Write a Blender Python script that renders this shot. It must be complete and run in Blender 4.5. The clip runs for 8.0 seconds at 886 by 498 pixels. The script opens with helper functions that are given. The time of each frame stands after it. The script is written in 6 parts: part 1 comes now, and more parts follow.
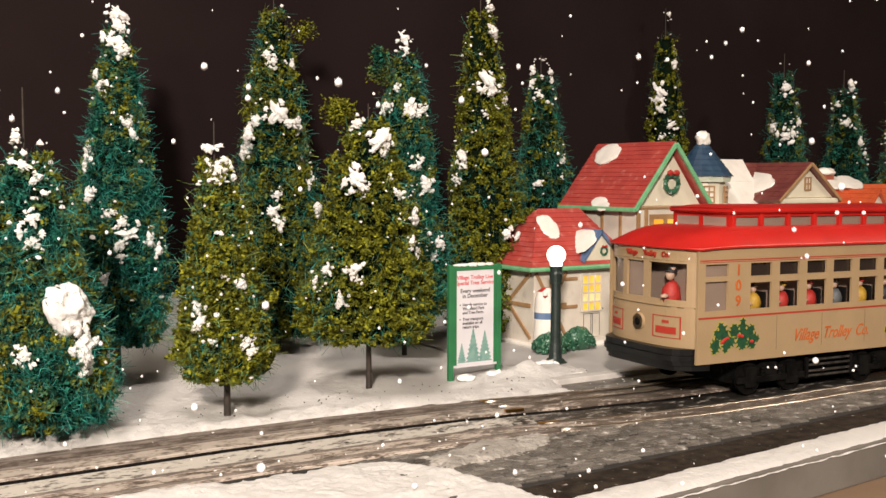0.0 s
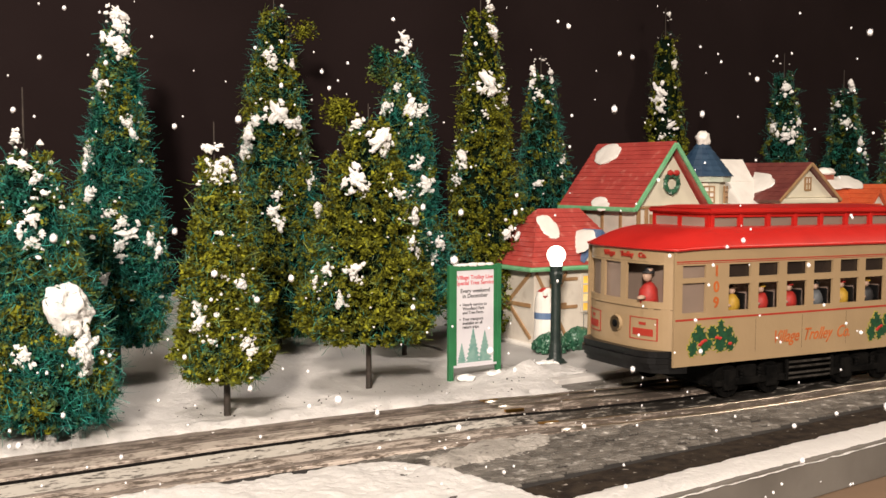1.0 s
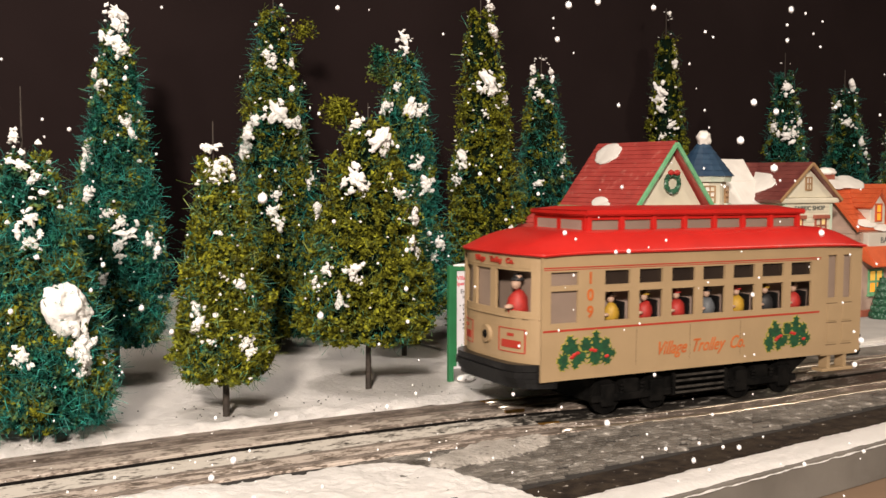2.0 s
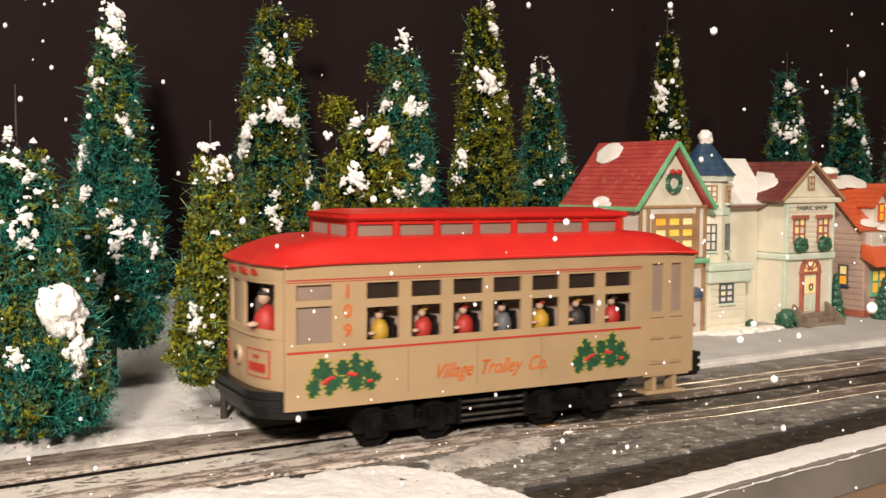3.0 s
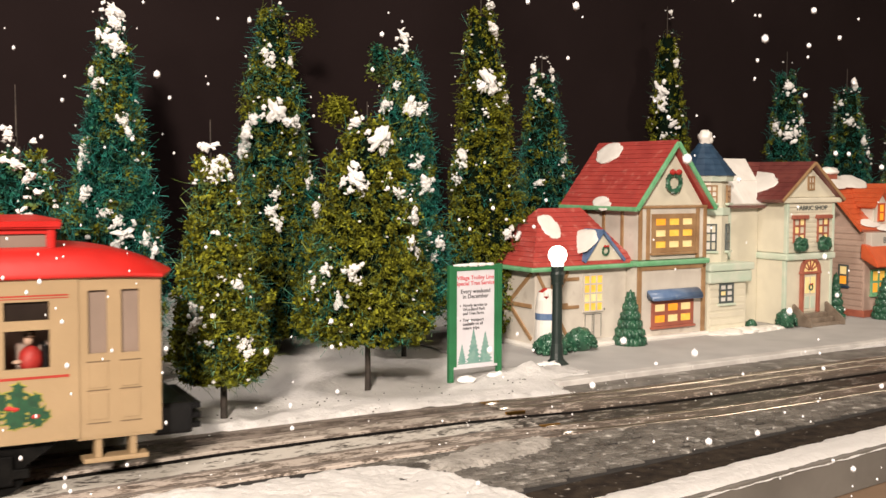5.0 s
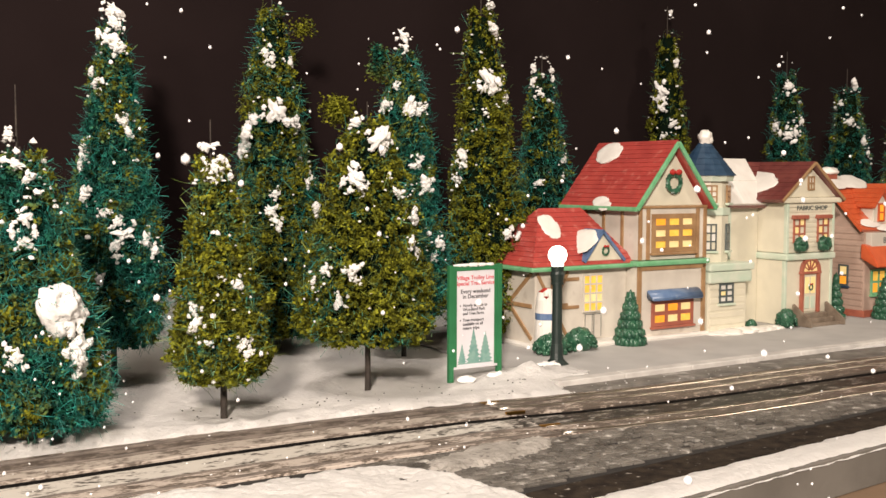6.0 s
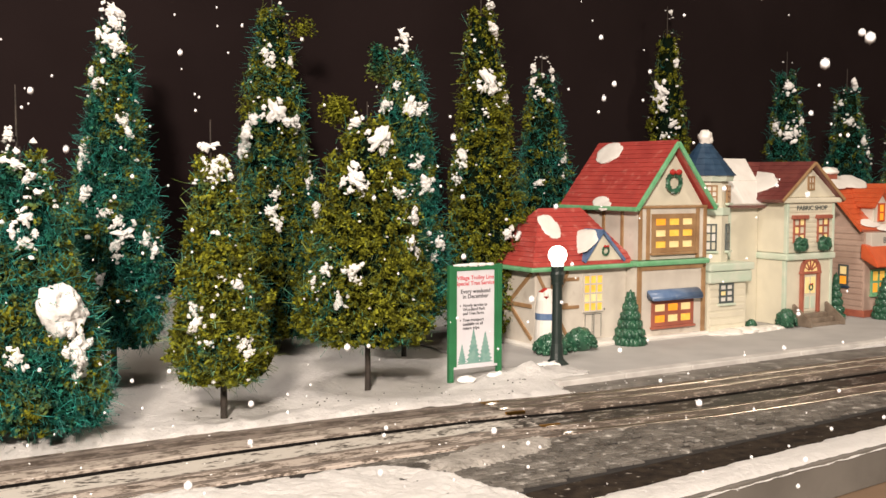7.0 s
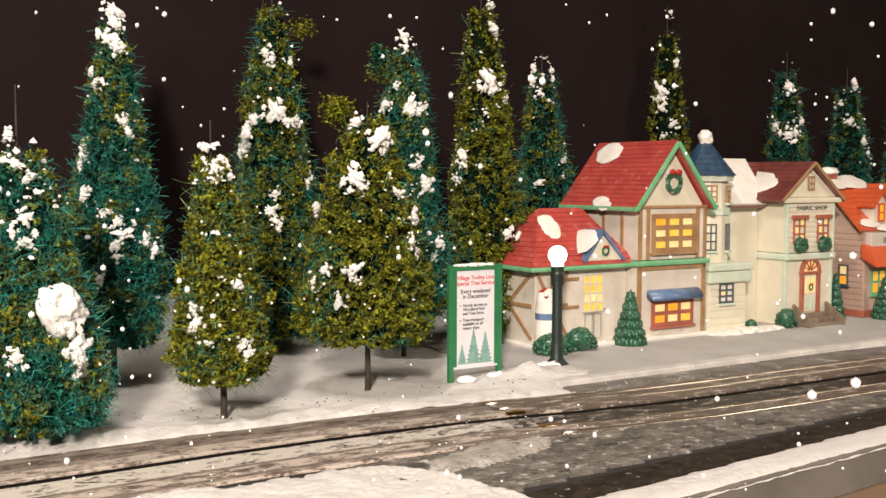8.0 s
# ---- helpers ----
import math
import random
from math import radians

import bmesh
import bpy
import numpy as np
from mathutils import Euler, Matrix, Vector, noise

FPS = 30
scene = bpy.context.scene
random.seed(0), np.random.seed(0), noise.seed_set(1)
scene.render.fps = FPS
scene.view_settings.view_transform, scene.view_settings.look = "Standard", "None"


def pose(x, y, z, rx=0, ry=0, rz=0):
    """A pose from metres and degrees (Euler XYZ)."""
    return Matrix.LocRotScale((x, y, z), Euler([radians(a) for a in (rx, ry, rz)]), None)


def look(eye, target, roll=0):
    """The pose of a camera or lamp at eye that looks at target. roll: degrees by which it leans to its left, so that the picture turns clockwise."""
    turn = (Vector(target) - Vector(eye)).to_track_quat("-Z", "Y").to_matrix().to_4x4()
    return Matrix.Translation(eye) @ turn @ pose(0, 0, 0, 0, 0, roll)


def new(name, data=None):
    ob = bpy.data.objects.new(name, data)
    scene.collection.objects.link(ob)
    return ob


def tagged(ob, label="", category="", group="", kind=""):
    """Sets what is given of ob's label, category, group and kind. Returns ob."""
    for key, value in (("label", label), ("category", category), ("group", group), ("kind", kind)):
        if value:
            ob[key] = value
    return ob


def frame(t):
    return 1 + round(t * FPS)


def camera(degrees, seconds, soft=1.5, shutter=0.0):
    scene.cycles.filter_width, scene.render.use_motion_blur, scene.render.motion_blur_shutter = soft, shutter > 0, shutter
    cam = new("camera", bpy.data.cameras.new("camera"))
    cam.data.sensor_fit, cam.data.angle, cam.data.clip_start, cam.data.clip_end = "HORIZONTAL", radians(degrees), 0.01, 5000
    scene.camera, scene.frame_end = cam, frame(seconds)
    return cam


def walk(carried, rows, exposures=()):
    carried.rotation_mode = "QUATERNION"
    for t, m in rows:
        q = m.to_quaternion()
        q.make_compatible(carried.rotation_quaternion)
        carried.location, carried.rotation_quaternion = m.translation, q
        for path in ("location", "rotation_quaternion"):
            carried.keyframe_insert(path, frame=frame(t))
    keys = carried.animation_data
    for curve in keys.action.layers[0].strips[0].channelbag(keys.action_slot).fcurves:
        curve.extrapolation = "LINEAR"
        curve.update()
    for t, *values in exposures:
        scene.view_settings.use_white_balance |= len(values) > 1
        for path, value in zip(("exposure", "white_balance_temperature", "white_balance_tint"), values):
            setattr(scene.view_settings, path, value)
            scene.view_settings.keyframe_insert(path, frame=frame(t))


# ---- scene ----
cam = camera(45.97, 8.0, soft=1.5, shutter=0.3)


def eye(back):
    """The camera's pose, drawn back along its view by some metres."""
    m = Matrix.Translation((-0.0921, -0.527, 0.1451)) @ pose(0, 0, 0, 90 - 3.885, 0, -28.3) @ pose(0, 0, 0, 0, 0, 0.1)
    return m @ Matrix.Translation((0, 0, back))


walk(cam, [(0.0, eye(0.0095)), (0.9, eye(0.0095)), (1.7, eye(0.0085)), (2.3, eye(0.004)), (2.8, eye(0.0)),
           (3.5, eye(0.0)), (8.0, eye(0.0))])

# ---- light: a room with warm ceiling lamps ----
world = bpy.data.worlds.new("world")
world.use_nodes = True
world.node_tree.nodes["Background"].inputs[0].default_value = (1.0, 0.8, 0.6, 1)
world.node_tree.nodes["Background"].inputs[1].default_value = 0.015
scene.world = world


def area_lamp(name, eye_at, aim, size, watts, colour):
    light = bpy.data.lights.new(name, "AREA")
    light.shape, light.size, light.energy, light.color = "DISK", size, watts, colour
    ob = new(name, light)
    ob.matrix_world = look(eye_at, aim)
    return ob


area_lamp("floor_lamp_light", (-0.56, -1.16, 0.68), (0.20, 0.16, 0.05), 0.14, 42, (1.0, 0.86, 0.74))
area_lamp("ceiling_lamp_light", (-0.20, -0.25, 1.45), (0.10, 0.15, 0.0), 0.30, 12, (1.0, 0.88, 0.79))
area_lamp("side_lamp_light", (1.50, -0.72, 0.92), (0.40, 0.05, 0.03), 0.16, 7.5, (1.0, 0.86, 0.70))
scene.view_settings.exposure = 0.0

# ---- materials ----


def mat(name):
    m = bpy.data.materials.new(name)
    m.use_nodes = True
    return m, m.node_tree.nodes, m.node_tree.links, m.node_tree.nodes["Principled BSDF"]


def rgba(c):
    return (c[0], c[1], c[2], 1.0)


def surface(name, a, b=None, scale=60.0, rough=0.6, bump=0.0, bump_scale=None, metal=0.0, detail=4.0, spread=(0.35, 0.65),
            speck=None, coat=0.0, glow=None, emit=0.0, island=0.0, spec=0.5, placed=False):
    """A worn surface: two colours mixed by noise, finer specks, bump, in the object's own metres (or the place's, if placed)."""
    m, n, l, p = mat(name)
    where = n.new("ShaderNodeNewGeometry").outputs["Position"] if placed else n.new("ShaderNodeTexCoord").outputs["Object"]
    p.inputs["Roughness"].default_value = rough
    p.inputs["Metallic"].default_value = metal
    p.inputs["Coat Weight"].default_value = coat
    p.inputs["Specular IOR Level"].default_value = spec
    b = b or tuple(x * 0.8 for x in a)
    no = n.new("ShaderNodeTexNoise")
    no.inputs["Scale"].default_value, no.inputs["Detail"].default_value = scale, detail
    l.new(where, no.inputs["Vector"])
    ramp = n.new("ShaderNodeValToRGB")
    ramp.color_ramp.elements[0].position, ramp.color_ramp.elements[1].position = spread
    ramp.color_ramp.elements[0].color, ramp.color_ramp.elements[1].color = rgba(a), rgba(b)
    l.new(no.outputs["Fac"], ramp.inputs["Fac"])
    out = ramp.outputs["Color"]
    if speck:
        colour, sc, lo, hi = speck
        no2 = n.new("ShaderNodeTexNoise")
        no2.inputs["Scale"].default_value, no2.inputs["Detail"].default_value = sc, 6
        l.new(where, no2.inputs["Vector"])
        r2 = n.new("ShaderNodeValToRGB")
        r2.color_ramp.elements[0].position, r2.color_ramp.elements[1].position = lo, hi
        mix = n.new("ShaderNodeMix")
        mix.data_type = "RGBA"
        l.new(no2.outputs["Fac"], r2.inputs["Fac"])
        l.new(r2.outputs["Color"], mix.inputs[0])
        l.new(out, mix.inputs[6])
        mix.inputs[7].default_value = rgba(colour)
        out = mix.outputs[2]
    if island:
        geo = n.new("ShaderNodeNewGeometry")
        hsv = n.new("ShaderNodeHueSaturation")
        mr = n.new("ShaderNodeMapRange")
        mr.inputs["To Min"].default_value, mr.inputs["To Max"].default_value = 1 - island, 1 + island
        l.new(geo.outputs["Random Per Island"], mr.inputs["Value"])
        l.new(mr.outputs["Result"], hsv.inputs["Value"])
        l.new(out, hsv.inputs["Color"])
        out = hsv.outputs["Color"]
    l.new(out, p.inputs["Base Color"])
    if bump:
        no3 = n.new("ShaderNodeTexNoise")
        no3.inputs["Scale"].default_value, no3.inputs["Detail"].default_value = bump_scale or scale * 4, 6
        l.new(where, no3.inputs["Vector"])
        bn = n.new("ShaderNodeBump")
        bn.inputs["Strength"].default_value, bn.inputs["Distance"].default_value = bump, 0.001
        l.new(no3.outputs["Fac"], bn.inputs["Height"])
        l.new(bn.outputs["Normal"], p.inputs["Normal"])
    if emit:
        p.inputs["Emission Color"].default_value = rgba(glow or a)
        p.inputs["Emission Strength"].default_value = emit
    return m


M_SNOW = surface("artificial_snow", (0.90, 0.885, 0.865), (0.88, 0.865, 0.845), 25, 0.85, 0.9, 260, speck=((0.50, 0.45, 0.40), 110, 0.70, 0.80))
M_SLUSH = surface("dirty_snow", (0.64, 0.605, 0.56), (0.46, 0.43, 0.39), 60, 0.8, 0.9, 420, speck=((0.18, 0.16, 0.14), 190, 0.60, 0.72))
M_PUTTY = surface("snow_paste", (0.78, 0.77, 0.755), (0.66, 0.65, 0.63), 120, 0.7, 0.6, 500)
M_BLACK = surface("black_backdrop", (0.0100, 0.0060, 0.0060), (0.0135, 0.0084, 0.0084), 6, 0.9, 0.1, 300, spec=0.08)
M_ROAD = surface("grey_paving", (0.21, 0.195, 0.175), (0.10, 0.092, 0.082), 60, 0.60, 0.7, 500, speck=((0.60, 0.57, 0.53), 34, 0.58, 0.70))


def worn_bed(name, dark, middle, pale, lift):
    """Track bed: dark paint worn pale in flakes along the rails, sootier further down the street."""
    m, n, l, p = mat(name)
    tex, sep = n.new("ShaderNodeTexCoord"), n.new("ShaderNodeSeparateXYZ")
    mp = n.new("ShaderNodeMapping")
    mp.inputs["Scale"].default_value = (0.40, 1.0, 1.0)
    l.new(tex.outputs["Object"], mp.inputs["Vector"])
    l.new(tex.outputs["Object"], sep.inputs["Vector"])
    big, fine = n.new("ShaderNodeTexNoise"), n.new("ShaderNodeTexNoise")
    for t, sc in ((big, 150), (fine, 800)):
        t.inputs["Scale"].default_value, t.inputs["Detail"].default_value = sc, 8
        l.new(mp.outputs["Vector"], t.inputs["Vector"])
    soot = n.new("ShaderNodeMapRange")
    soot.inputs["From Min"].default_value, soot.inputs["From Max"].default_value = 0.14, 0.34
    soot.inputs["To Min"].default_value, soot.inputs["To Max"].default_value = lift, -0.16
    l.new(sep.outputs["X"], soot.inputs["Value"])
    add, add2 = n.new("ShaderNodeMath"), n.new("ShaderNodeMath")
    l.new(big.outputs["Fac"], add.inputs[0])
    l.new(soot.outputs["Result"], add.inputs[1])
    add2.operation = "MULTIPLY_ADD"
    l.new(fine.outputs["Fac"], add2.inputs[0])
    add2.inputs[1].default_value = 0.85
    l.new(add.outputs[0], add2.inputs[2])
    ramp = n.new("ShaderNodeValToRGB")
    e = ramp.color_ramp.elements
    e[0].position, e[0].color = 0.80, rgba(dark)
    e[1].position, e[1].color = 0.95, rgba(pale)
    mid = ramp.color_ramp.elements.new(0.865)
    mid.color = rgba(middle)
    l.new(add2.outputs[0], ramp.inputs["Fac"])
    l.new(ramp.outputs["Color"], p.inputs["Base Color"])
    p.inputs["Roughness"].default_value = 0.42
    p.inputs["Specular IOR Level"].default_value = 0.25
    bn = n.new("ShaderNodeBump")
    bn.inputs["Strength"].default_value, bn.inputs["Distance"].default_value = 0.35, 0.0005
    l.new(fine.outputs["Fac"], bn.inputs["Height"])
    l.new(bn.outputs["Normal"], p.inputs["Normal"])
    return m


M_RAIL = worn_bed("worn_pale_bed", (0.030, 0.027, 0.024), (0.24, 0.215, 0.19), (0.52, 0.49, 0.44), 0.06)
M_BEDBROWN = worn_bed("worn_brown_bed", (0.095, 0.077, 0.064), (0.20, 0.16, 0.13), (0.46, 0.40, 0.35), 0.0)
M_STEEL = surface("rail_steel", (0.62, 0.57, 0.49), (0.40, 0.35, 0.29), 60, 0.34, 0.08, 300, metal=1.0)
M_PALEBED = worn_bed("worn_greige_bed", (0.13, 0.108, 0.090), (0.24, 0.20, 0.17), (0.42, 0.37, 0.32), 0.02)
M_DARKBED = worn_bed("worn_dark_bed", (0.085, 0.068, 0.057), (0.115, 0.092, 0.076), (0.24, 0.20, 0.17), -0.06)
M_SOOTBED = worn_bed("sooty_bed", (0.018, 0.016, 0.014), (0.045, 0.039, 0.034), (0.30, 0.28, 0.25), 0.0)
M_BRASS = surface("brass", (0.62, 0.36, 0.10), (0.45, 0.25, 0.06), 200, 0.3, metal=1.0)
M_GROOVE = surface("blackened_groove", (0.006, 0.005, 0.005), (0.012, 0.011, 0.010), 200, 0.7, 0.5, 600, spec=0.03)
# rail tone for the left length, where no highlight falls
M_DULL = surface("dull_unlit_steel", (0.15, 0.125, 0.105), (0.085, 0.07, 0.06), 90, 0.5, 0.4, 600)
M_RUBBER = surface("black_plastic", (0.005, 0.005, 0.0055), (0.008, 0.008, 0.008), 80, 0.32, 0.2, 300, spec=0.25)
M_WOODGREY = surface("weathered_grey_board", (0.155, 0.142, 0.125), (0.11, 0.10, 0.088), 18, 0.7, 0.4, 200)
M_TABLE = surface("brown_table", (0.20, 0.13, 0.08), (0.14, 0.09, 0.055), 12, 0.6, 0.2, 150)
M_WALL = surface("room_wall", (0.30, 0.26, 0.22), (0.27, 0.235, 0.20), 4, 0.9, 0.1, 60)

M_DARKSTRIP = surface("dark_strip", (0.014, 0.010, 0.008), (0.036, 0.027, 0.019), 120, 0.9, 0.9, 400, speck=((0.3, 0.27, 0.24), 260, 0.66, 0.74), spec=0.15)
M_JOINT = surface("mortar", (0.022, 0.019, 0.017), (0.014, 0.012, 0.011), 120, 0.9, 0.5, 500)
M_PAVE = surface("snowy_concrete", (0.44, 0.43, 0.415), (0.37, 0.36, 0.35), 22, 0.8, 0.3, 350)
M_KERB = surface("pale_kerb", (0.60, 0.58, 0.55), (0.46, 0.44, 0.42), 60, 0.8, 0.5, 350)

# ---- mesh helpers ----


def box(bm, x0, x1, y0, y1, z0, z1, bevel=0.0, m=None):
    r = bmesh.ops.create_cube(bm, size=1.0)
    vs = r["verts"]
    for v in vs:
        v.co = Vector(((x0 + x1) / 2 + v.co.x * (x1 - x0), (y0 + y1) / 2 + v.co.y * (y1 - y0), (z0 + z1) / 2 + v.co.z * (z1 - z0)))
    if bevel:
        es = list({e for v in vs for e in v.link_edges})
        r = bmesh.ops.bevel(bm, geom=es, offset=bevel, segments=2, profile=0.6, affect="EDGES")
        vs = list({v for f in r["faces"] for v in f.verts} | {v for v in vs if v.is_valid})
    if m is not None:
        bmesh.ops.transform(bm, matrix=m, verts=vs)
    return vs


def cyl(bm, r0, r1, z0, z1, seg=16, m=None, cx=0.0, cy=0.0):
    r = bmesh.ops.create_cone(bm, cap_ends=True, segments=seg, radius1=r0, radius2=r1, depth=z1 - z0,
                              matrix=Matrix.Translation((cx, cy, (z0 + z1) / 2)))
    if m is not None:
        bmesh.ops.transform(bm, matrix=m, verts=r["verts"])
    return r["verts"]


def ball(bm, r, c, sub=2, squash=(1, 1, 1), rough=0.0, seed=0):
    q = bmesh.ops.create_icosphere(bm, subdivisions=sub, radius=1.0)
    for v in q["verts"]:
        d = 1.0 + rough * noise.noise(v.co * 1.7 + Vector((seed * 3.1, seed * 1.7, 0))) + 0.5 * rough * noise.noise(v.co * 4.1 + Vector((0, seed * 2.3, 5)))
        v.co = Vector(c) + Vector((v.co.x * r * squash[0] * d, v.co.y * r * squash[1] * d, v.co.z * r * squash[2] * d))
    return q["verts"]


def prism(bm, outline, z0, z1, axes="xy"):
    """A closed outline pushed from z0 to z1 along the third axis."""
    def at(a, b, c):
        return {"xy": (a, b, c), "xz": (a, c, b), "yz": (c, a, b)}[axes]
    lo = [bm.verts.new(at(a, b, z0)) for a, b in outline]
    hi = [bm.verts.new(at(a, b, z1)) for a, b in outline]
    bm.faces.new(lo[::-1])
    bm.faces.new(hi)
    n = len(outline)
    for i in range(n):
        bm.faces.new((lo[i], lo[(i + 1) % n], hi[(i + 1) % n], hi[i]))
    return lo + hi


def mesh_of(name, bm, material, smooth=False):
    bmesh.ops.recalc_face_normals(bm, faces=bm.faces[:])
    me = bpy.data.meshes.new(name)
    bm.to_mesh(me)
    bm.free()
    me.materials.append(material)
    if smooth:
        for f in me.polygons:
            f.use_smooth = True
    return me


def part(name, bm, material, parent, label="", smooth=False):
    ob = new(name, mesh_of(name, bm, material, smooth))
    ob.parent = parent
    if label:
        ob["label"] = label
    return ob


def thing(name, label, category, m=None, group="", kind=""):
    ob = new(name)
    ob.empty_display_size = 0.01
    if m is not None:
        ob.matrix_world = m
    return tagged(ob, label, category, group, kind)


def piece(name, bm, material, label, category="", kind="", m=None, smooth=False, group=""):
    ob = new(name, mesh_of(name, bm, material, smooth))
    if m is not None:
        ob.matrix_world = m
    return tagged(ob, label, category, group, kind)

# ---- the setting ----
SKEW = Matrix.Rotation(radians(8), 4, "Z")          # the board's front edge runs askew to the track


def skewed(a, d, z=0.0):
    return SKEW @ Vector((a, d, z))


def field(name, x0, x1, y0, y1, nx, ny, height, material, label, category, kind="structure"):
    """One sheet with thickness whose top follows height(x, y)."""
    bm = bmesh.new()
    rows = [[bm.verts.new((x0 + (x1 - x0) * i / nx, y0 + (y1 - y0) * j / ny, 0)) for i in range(nx + 1)] for j in range(ny + 1)]
    for r in rows:
        for v in r:
            v.co.z = height(v.co.x, v.co.y)
    for j in range(ny):
        for i in range(nx):
            bm.faces.new((rows[j][i], rows[j][i + 1], rows[j + 1][i + 1], rows[j + 1][i]))
    bmesh.ops.solidify(bm, geom=bm.faces[:], thickness=0.002)
    return piece(name, bm, material, label, category, kind, smooth=True)


def lumps(x, y, s, seed=0.0):
    return noise.noise(Vector((x * s, y * s, seed))) + 0.5 * noise.noise(Vector((x * s * 2.3, y * s * 2.3, seed + 4))) + 0.25 * noise.noise(Vector((x * s * 6, y * s * 6, seed + 9)))


def back_at(x):
    """The backdrop's face: it runs askew like the board's front edge."""
    return 0.362 + 0.1405 * (x - 0.12)


def snow_height(x, y):
    base = 0.0005 + 0.0016 * lumps(x, y, 22)
    near = max(0.0, 1 - abs(y - 0.066) / 0.022)
    base += 0.0055 * near * (0.45 + 0.75 * lumps(x, y, 60, 3) + 0.3 * lumps(x, y, 190, 5)) * (1 if x < 0.36 else 0.0)
    d = math.hypot((x - 0.325) / 1.5, y - 0.105)
    base += 0.010 * max(0, 1 - d / 0.040) * (0.8 + 0.6 * lumps(x, y, 70, 7))
    rise = max(0.0, 1 - (back_at(x) - y) / 0.060)
    base += (0.050 if x < 0.10 else 0.016 if x > 0.42 else 0.050 - 0.034 * (x - 0.10) / 0.32) * min(1.0, rise) ** 1.6
    if y < 0.054:
        base -= (0.054 - y) * 0.5
    if x > 0.318 and y < 0.084:
        base -= 0.006 * min(1.0, (x - 0.318) / 0.02)
    return base


ground = field("ground", -0.45, 1.6, 0.046, 0.60, 300, 110, snow_height, M_SNOW, "uneven white artificial snow spread over the display board", "ground")
for v in ground.data.vertices:                      # the sheet ends inside the backdrop
    v.co.y = min(v.co.y, back_at(v.co.x) + 0.006)

# the backdrop and the plain room round the display
bm = bmesh.new()
box(bm, -1.2, 1.9, 0.0, 0.012, -0.0172, 0.95, 0.002, Matrix.Translation((0.12, back_at(0.12), 0)) @ SKEW)
piece("backdrop", bm, M_BLACK, "plain black board standing behind the display", "backdrop", "structure")
for nm, dims in (("wall_west", (-1.7, -1.6, -2.4, 1.4, -0.8, 1.6)), ("wall_east", (2.6, 2.7, -2.4, 1.4, -0.8, 1.6)),
                 ("wall_south", (-1.6, 2.6, -2.4, -2.3, -0.8, 1.6)), ("wall_north", (-1.6, 2.6, 1.3, 1.4, -0.8, 1.6)),
                 ("floor", (-1.7, 2.7, -2.4, 1.4, -0.9, -0.8)), ("ceiling", (-1.7, 2.7, -2.4, 1.4, 1.6, 1.7))):
    bm = bmesh.new()
    box(bm, *dims)
    piece(nm, bm, M_WALL, "plain painted room surface behind the camera", nm.split("_")[0], "structure")

# the table and the display board with its grey front edge
bm = bmesh.new()
box(bm, -1.2, 2.1, -0.42, 0.98, -0.066, -0.0225, 0.003, SKEW)
piece("table", bm, M_TABLE, "brown wooden table under the display board", "table")
bm = bmesh.new()
box(bm, -0.9, 2.0, -0.1965, -0.1955 + 0.012, -0.0224, -0.0012, 0.0006, SKEW)
piece("board_edge", bm, M_WOODGREY, "weathered grey wooden front edge of the display board", "board edge", "structure")
bm = bmesh.new()
box(bm, -0.9, 2.0, -0.183, 0.90, -0.0224, -0.0175, 0.0, SKEW)
piece("display_board", bm, M_WOODGREY, "grey wooden display board under the track", "board", "structure")
bm = bmesh.new()
box(bm, -0.9, 2.0, -0.183, 0.335, -0.0174, -0.0040, 0.0, SKEW)
piece("board_top", bm, M_WOODGREY, "grey wooden top sheet of the display board", "board", "structure")


def edge_snow():
    """The crust of snow along the board's front edge, with a ragged inner border."""
    bm = bmesh.new()
    n, k = 420, 8
    rows = []
    for i in range(n + 1):
        a = -0.25 + 1.5 * i / n
        inner = -0.1685 + 0.0016 * noise.noise(Vector((a * 90, 0, 0))) + 0.0012 * noise.noise(Vector((a * 260, 3, 0)))
        outer = -0.1972 + 0.0009 * noise.noise(Vector((a * 70, 7, 0))) + 0.0007 * noise.noise(Vector((a * 300, 9, 0)))
        col = []
        for j in range(k + 1):
            u = j / k
            d = outer + (inner - outer) * u
            z = -0.0030 + 0.0034 * min(1, 5 * u, 5 * (1 - u)) + 0.0006 * lumps(a, d, 120, 5)
            col.append(bm.verts.new(skewed(a, d, z)))
        rows.append(col)
    for i in range(n):
        for j in range(k):
            bm.faces.new((rows[i][j], rows[i + 1][j], rows[i + 1][j + 1], rows[i][j + 1]))
    bmesh.ops.solidify(bm, geom=bm.faces[:], thickness=0.001)
    piece("edge_snow", bm, M_SNOW, "crust of white snow along the board's front edge", "snow", "structure", smooth=True)


edge_snow()

# the dark strip between the paving and the edge, and the paved roadway
def border():
    bm = bmesh.new()
    n, k = 300, 7
    rows = [[bm.verts.new(skewed(-0.2 + 1.5 * i / n, -0.1740 + 0.0275 * j / k, -0.0013 + 0.0005 * lumps(i * 0.005, j * 0.004, 160, 3))) for j in range(k + 1)] for i in range(n + 1)]
    for i in range(n):
        for j in range(k):
            bm.faces.new((rows[i][j], rows[i + 1][j], rows[i + 1][j + 1], rows[i][j + 1]))
    piece("road_border", bm, M_DARKSTRIP, "dark gritty border strip beside the paving", "road border", "structure", smooth=True)


border()

